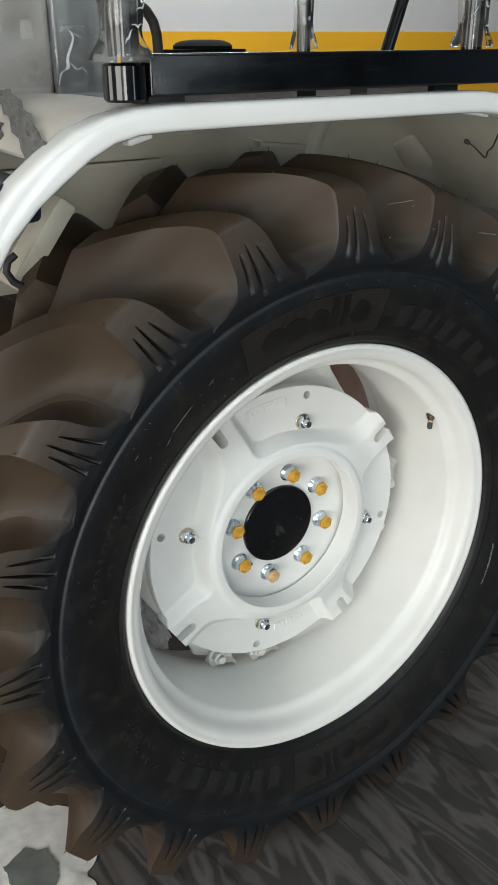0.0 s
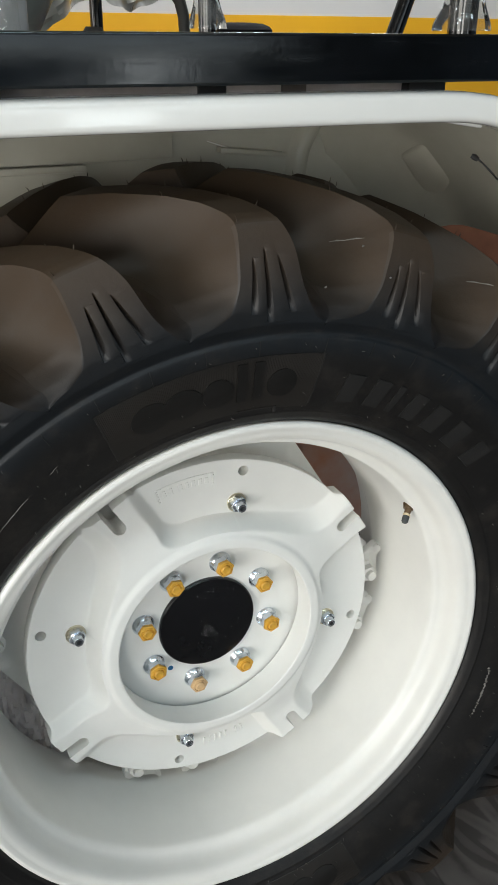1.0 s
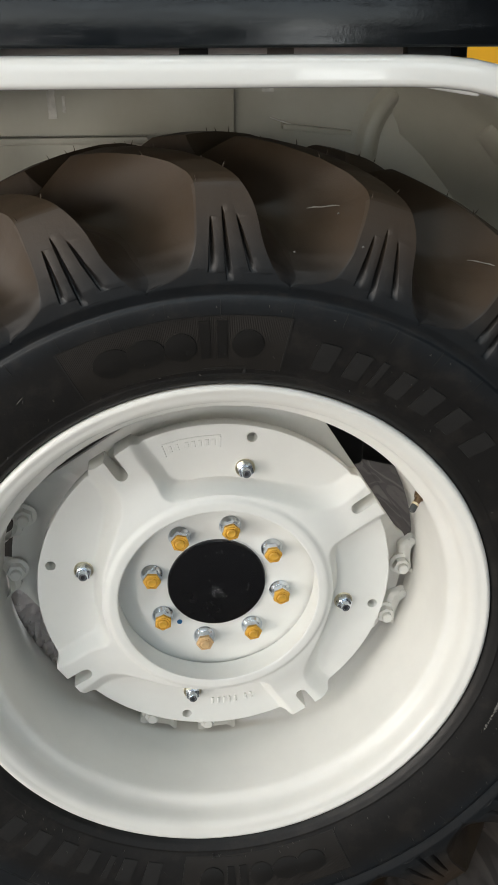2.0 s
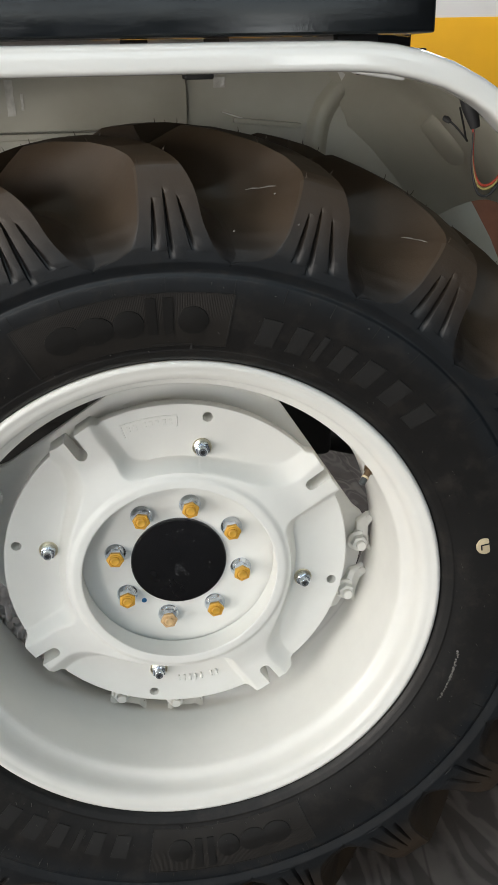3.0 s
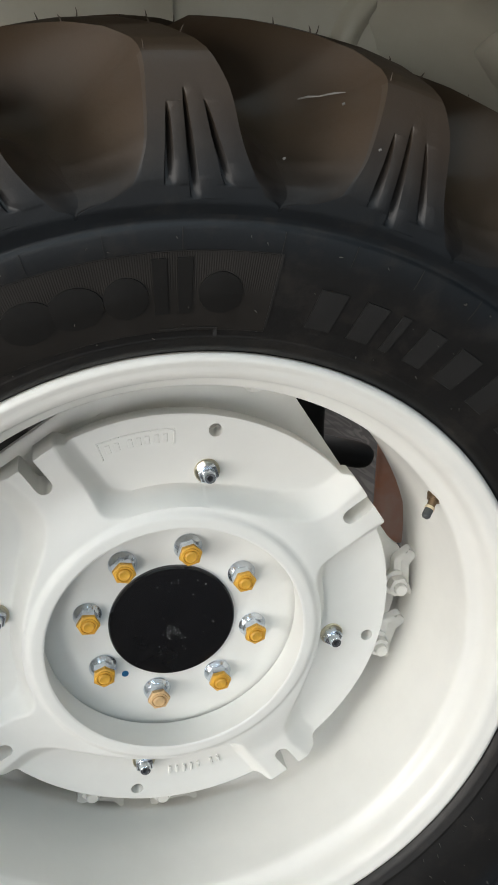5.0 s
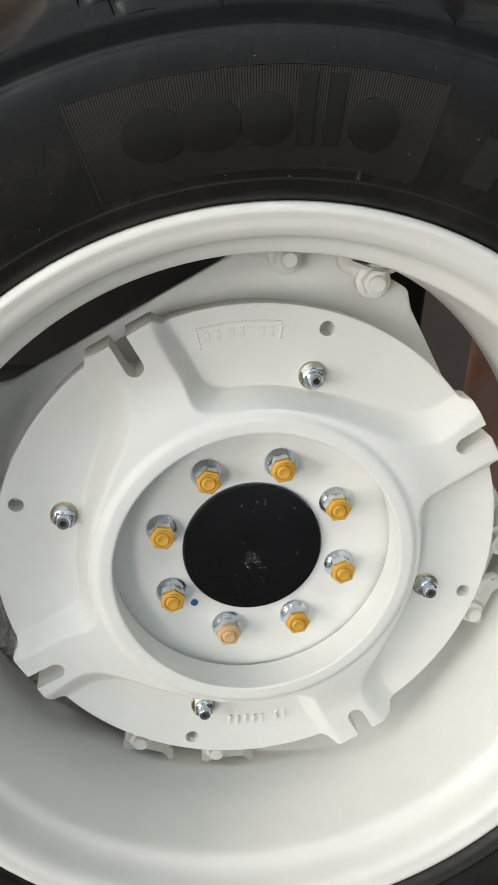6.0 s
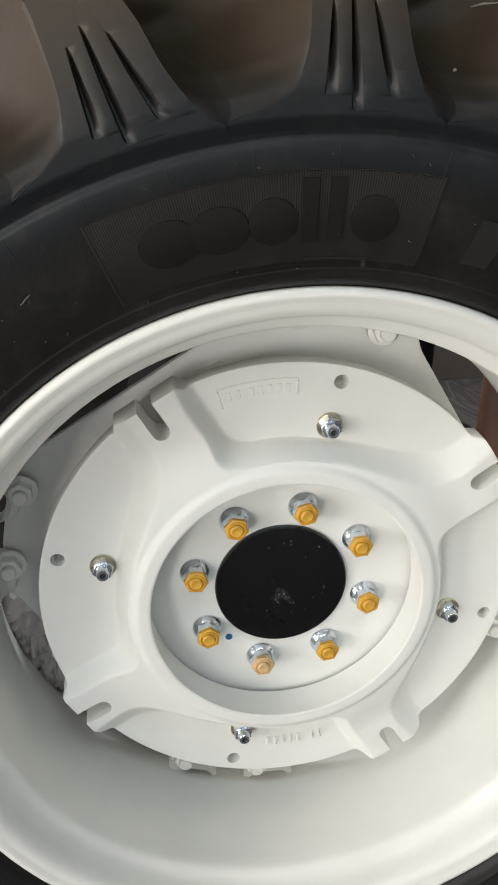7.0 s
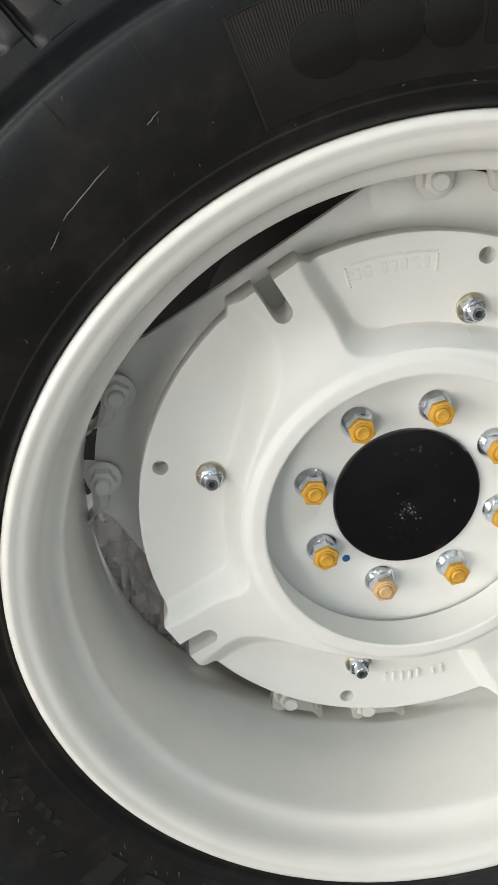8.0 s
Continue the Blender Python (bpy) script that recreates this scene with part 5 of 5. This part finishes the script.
axle = part("axle_housing", bm, AXLE, tractor, "black cast axle housing", at=HUB)
bm = bmesh.new()
box(bm, (-0.9, 0.62, -0.115), (0.385, 0.90, 0.55), 0.02, 3)
box(bm, (-1.2, 0.60, -0.42), (0.05, 1.2, 0.02), 0.05, 3)
part("gearbox", bm, AXLE, axle, "black gearbox casing")
bm = bmesh.new()
box(bm, (0.630, 0.92, -0.50), (1.05, 0.97, 0.45), 0.02, 3)
bar = bmesh.new()
tube(bar, [(0.33, 0.80, -0.125), (0.44, 0.80, -0.155), (0.52, 0.80, -0.178), (0.540, 0.80, -0.184), (0.550, 0.80, -0.187), (0.556, 0.80, -0.189)], [0.032, 0.031, 0.030, 0.026, 0.018, 0.006], 18)
part("linkage_arm", bar, AXLE, axle, "black rounded linkage arm")
part("rear_cover", bm, RUST_BROWN, axle, "rust-brown rear cover")
bm = bmesh.new()
box(bm, (0.56, 0.50, 0.20), (0.98, 0.55, 0.50), 0.02, 3)
part("rear_bracket", bm, RED_OXIDE, axle, "rust-brown rear bracket")

# Pale torn packing sheet on the floor beside the wheel.
bm = bmesh.new()
pick = random.Random(12)
rim_pts = [(-0.455 + 0.11 * math.cos(a) * (1 + 0.35 * noise.noise(Vector((2.4 * math.cos(a), 2.4 * math.sin(a), 0.3))) + 0.12 * noise.noise(Vector((9 * math.cos(a), 9 * math.sin(a), 2.0)))) - 0.05, 0.13 + 0.16 * math.sin(a) * (1 + 0.3 * noise.noise(Vector((2.6 * math.cos(a), 2.6 * math.sin(a), 4.3)))), 0.0022) for a in (2 * math.pi * j / 72 for j in range(72))]
rows = [[(p[0], p[1], 0.0005) for p in rim_pts], rim_pts, [((p[0] + 0.505) * 0.6 - 0.505, (p[1] - 0.13) * 0.6 + 0.13, 0.004) for p in rim_pts]]
vs = grid(bm, rows, wrap=True)
bm.faces.new(vs[-1])
sheet_ob = new("paper_sheet", finish(bm, "paper_sheet", material("stained_cream_sheet", (0.84, 0.82, 0.76), 0.7, second=(0.45, 0.43, 0.39), amount=0.8, scale=14, bump=0.3, fine=40)))
tagged(sheet_ob, "torn cream paper sheet with dark stains on the floor", "paper sheet")
bm = bmesh.new()
edge = [(-0.525 + 0.055 * math.cos(a) * (1 + 0.5 * noise.noise(Vector((1.6 * math.cos(a), 1.6 * math.sin(a), 8.0))) + 0.15 * noise.noise(Vector((7 * math.cos(a), 7 * math.sin(a), 5.0)))), 0.105 + 0.050 * math.sin(a) * (1 + 0.5 * noise.noise(Vector((1.8 * math.cos(a), 1.8 * math.sin(a), 3.0)))), 0.0062) for a in (2 * math.pi * j / 60 for j in range(60))]
vs = grid(bm, [[(p[0], p[1], 0.002) for p in edge], edge], wrap=True)
bm.faces.new(vs[-1])
part("stain", bm, material("dark_green_grey_stain", (0.19, 0.20, 0.18), 0.6, spread=0.4, scale=16), sheet_ob, "dark green-grey stain")

# Loose packing film over the grey panel and the fender's front.


def loose_film(x0, x1, z0, z1, y, seed, deep=0.012):
    pick = random.Random(seed)
    off = pick.uniform(0, 50)
    bm = bmesh.new()
    rows = []
    for i in range(25):
        row = []
        for j in range(25):
            x, z = x0 + (x1 - x0) * j / 24, z0 + (z1 - z0) * i / 24
            row.append((x, y - deep * (0.6 + noise.noise(Vector((x * 26 + off, z * 14, seed))) + 0.5 * noise.noise(Vector((x * 60, z * 50 + off, seed)))), z))
        rows.append(row)
    grid(bm, rows)
    ob = new("packing_film", finish(bm, "packing_film", FILM, 20))
    ob.matrix_basis = HUB
    return tagged(ob, "loose crumpled clear packing film on a grey panel", "packing film")


loose_film(-0.60, -0.14, 0.753, 1.1, 0.306, 5)
bm = bmesh.new()
rows = []
for i in range(22):
    t = i / 21
    c = Vector((-0.345 - 0.108 * t, 0.28 - 0.425 * t, 0.0))
    row = []
    for j in range(9):
        u = (j / 8 - 0.5) * (0.027 + 0.008 * noise.noise(Vector((i * 0.4, 7.0, 1.0))))
        x = c.x + u
        z = along([(a, b) for a, b in PATHWAY], x) + 0.0225 + 0.005 * noise.noise(Vector((i * 0.5, j * 0.6, 3.0)))
        row.append((x, c.y + u * 0.3, z))
    rows.append(row)
grid(bm, rows)
FILM_WAD = material("grey_crumpled_film", (0.075, 0.07, 0.064), 0.22, second=(0.22, 0.205, 0.19), scale=22, bump=0.6, fine=60, coat=0.5)
strap = new("film_strap", finish(bm, "film_strap", FILM_WAD, 20))
strap.matrix_basis = HUB
tagged(strap, "crumpled grey plastic strap lying over the white fender", "plastic strap")
# The strap's loose end, gathered into a wad.
bm = bmesh.new()
rows = []
for i in range(26):
    row = []
    for j in range(26):
        u, v = j / 25 * 2 - 1, i / 25 * 2 - 1
        far = math.hypot(u, v)
        x, y = -0.445 + 0.026 * u + 0.010 * v, 0.055 + 0.055 * v
        lump = max(0.0, 1 - far * far * 0.72) * (0.55 + 0.9 * abs(noise.noise(Vector((u * 2.6, v * 3.2, 6.0)))) + 0.45 * abs(noise.noise(Vector((u * 6.5, v * 7.5, 2.0)))))
        row.append((x, y, along(PATHWAY, x) + 0.0125 + 0.016 * lump))
    rows.append(row)
grid(bm, rows)
part("wad", bm, FILM_WAD, strap, "loose end gathered into a wad", angle=20)


def film_web(points, drop, seed):
    """A crumpled length of film that hangs in a curve between two things."""
    bm = bmesh.new()
    rows = []
    for i in range(31):
        t = i / 30
        x, y, z = (float(np.interp(t * (len(points) - 1), range(len(points)), [p[c] for p in points])) for c in range(3))
        row = []
        for j in range(11):
            u = j / 10
            n1 = noise.noise(Vector((t * 7 + seed, u * 4, 1.7)))
            row.append((x + 0.006 * n1, y + 0.02 * noise.noise(Vector((t * 9, u * 6, seed))), z + 0.10 * u + drop * (0.5 + n1) * (1 - u)))
        rows.append(row)
    grid(bm, rows)
    ob = new("packing_film", finish(bm, "packing_film", FILM_MILKY, 25))
    ob.matrix_basis = HUB
    return tagged(ob, "milky packing film hanging from the seat to a hose", "packing film")


FILM_BROWN = material("brownish_crumpled_film", (0.78, 0.73, 0.71), 0.3, second=(0.52, 0.47, 0.455), scale=16, bump=0.4, fine=60, coat=0.3)
FILM_MILKY = material("milky_crumpled_film", (0.42, 0.40, 0.35), 0.3, second=(0.26, 0.25, 0.22), scale=20, bump=0.5, fine=60, coat=0.3)
film_web([(-0.05, 0.60, 0.79), (0.00, 0.64, 0.815), (0.05, 0.75, 0.848), (0.14, 0.88, 0.856), (0.20, 0.97, 0.840), (0.24, 1.03, 0.836), (0.31, 1.13, 0.855), (0.40, 1.24, 0.885)], 0.012, 3.0)


# Crumpled brownish film tucked behind the rim plate.
bm = bmesh.new()
rows = []
for i in range(60):
    row = []
    for j in range(44):
        x, z = -0.345 + 0.16 * j / 43, -0.27 + 0.24 * i / 59
        fold = abs(noise.noise(Vector((x * 38, z * 30, 2.0)))) + 0.6 * abs(noise.noise(Vector((x * 75 + 9, z * 60, 5.0)))) + 0.3 * abs(noise.noise(Vector((x * 150, z * 120, 7.0))))
        row.append((x, 0.142 - 0.042 * fold, z))
    rows.append(row)
grid(bm, rows)
tucked = new("packing_film", finish(bm, "packing_film", FILM_BROWN, 48))
tucked.matrix_basis = HUB
tagged(tucked, "crumpled brownish film tucked behind the rim plate", "packing film")


# Creased fold of clear film on the panel's edge.
bm = bmesh.new()
rows = []
for i in range(22):
    row = []
    for j in range(14):
        u, v = j / 13, i / 21
        x, z = -0.252 + 0.062 * u + 0.02 * v, 0.752 + 0.09 * v
        row.append((x, 0.297 - 0.010 * abs(noise.noise(Vector((u * 5, v * 7, 4.0)))) - 0.004 * noise.noise(Vector((u * 11, v * 15, 9.0))), z))
    rows.append(row)
grid(bm, rows)
fold = new("packing_film", finish(bm, "packing_film", FILM, 60))
fold.matrix_basis = HUB
tagged(fold, "creased fold of clear film on a blue-grey panel", "packing film")
def ribbon(pts, wide, seed):
    """An irregular glint on creased film, built as a narrow crumpled strip, a few tenths of a millimetre thick."""
    line = bent(pts, 5)
    bm = bmesh.new()
    front = []
    for i, p in enumerate(line):
        t = i / (len(line) - 1)
        w = wide * (0.25 + 0.9 * math.sin(math.pi * min(1, t * 1.05)) ** 0.7) * (1 + 0.7 * noise.noise(Vector((t * 9, seed, 1.0))))
        front.append([(p.x + w * u + 0.25 * wide * noise.noise(Vector((t * 14, u, seed))), p.y - 0.35 * wide * abs(noise.noise(Vector((t * 11, u * 2.5, seed + 3)))), p.z + 0.3 * wide * noise.noise(Vector((t * 12, u * 2, seed + 5)))) for u in (-1, -0.5, 0, 0.5, 1)])
    back = [[(x, y + 0.0004, z) for x, y, z in row] for row in reversed(front)]
    grid(bm, front + back, close=True)
    return bm


# Pale strips laid where the fold's creases catch the light.
for seed, (pts, wide, stuff) in enumerate((
        ([(-0.222, 0.288, 0.836), (-0.216, 0.287, 0.823), (-0.2275, 0.287, 0.7955), (-0.2285, 0.287, 0.781), (-0.240, 0.288, 0.773), (-0.245, 0.289, 0.756)], 0.0021, GLINT),
        ([(-0.2285, 0.288, 0.791), (-0.220, 0.287, 0.784), (-0.212, 0.287, 0.777), (-0.204, 0.288, 0.781), (-0.1955, 0.288, 0.770)], 0.0017, FILM_MILKY),
        ([(-0.221, 0.288, 0.834), (-0.208, 0.287, 0.827), (-0.197, 0.287, 0.821)], 0.0012, FILM_MILKY))):
    part("crease", ribbon(pts, wide, seed * 7.3), stuff, fold, "pale strip put in for a crease's glint")
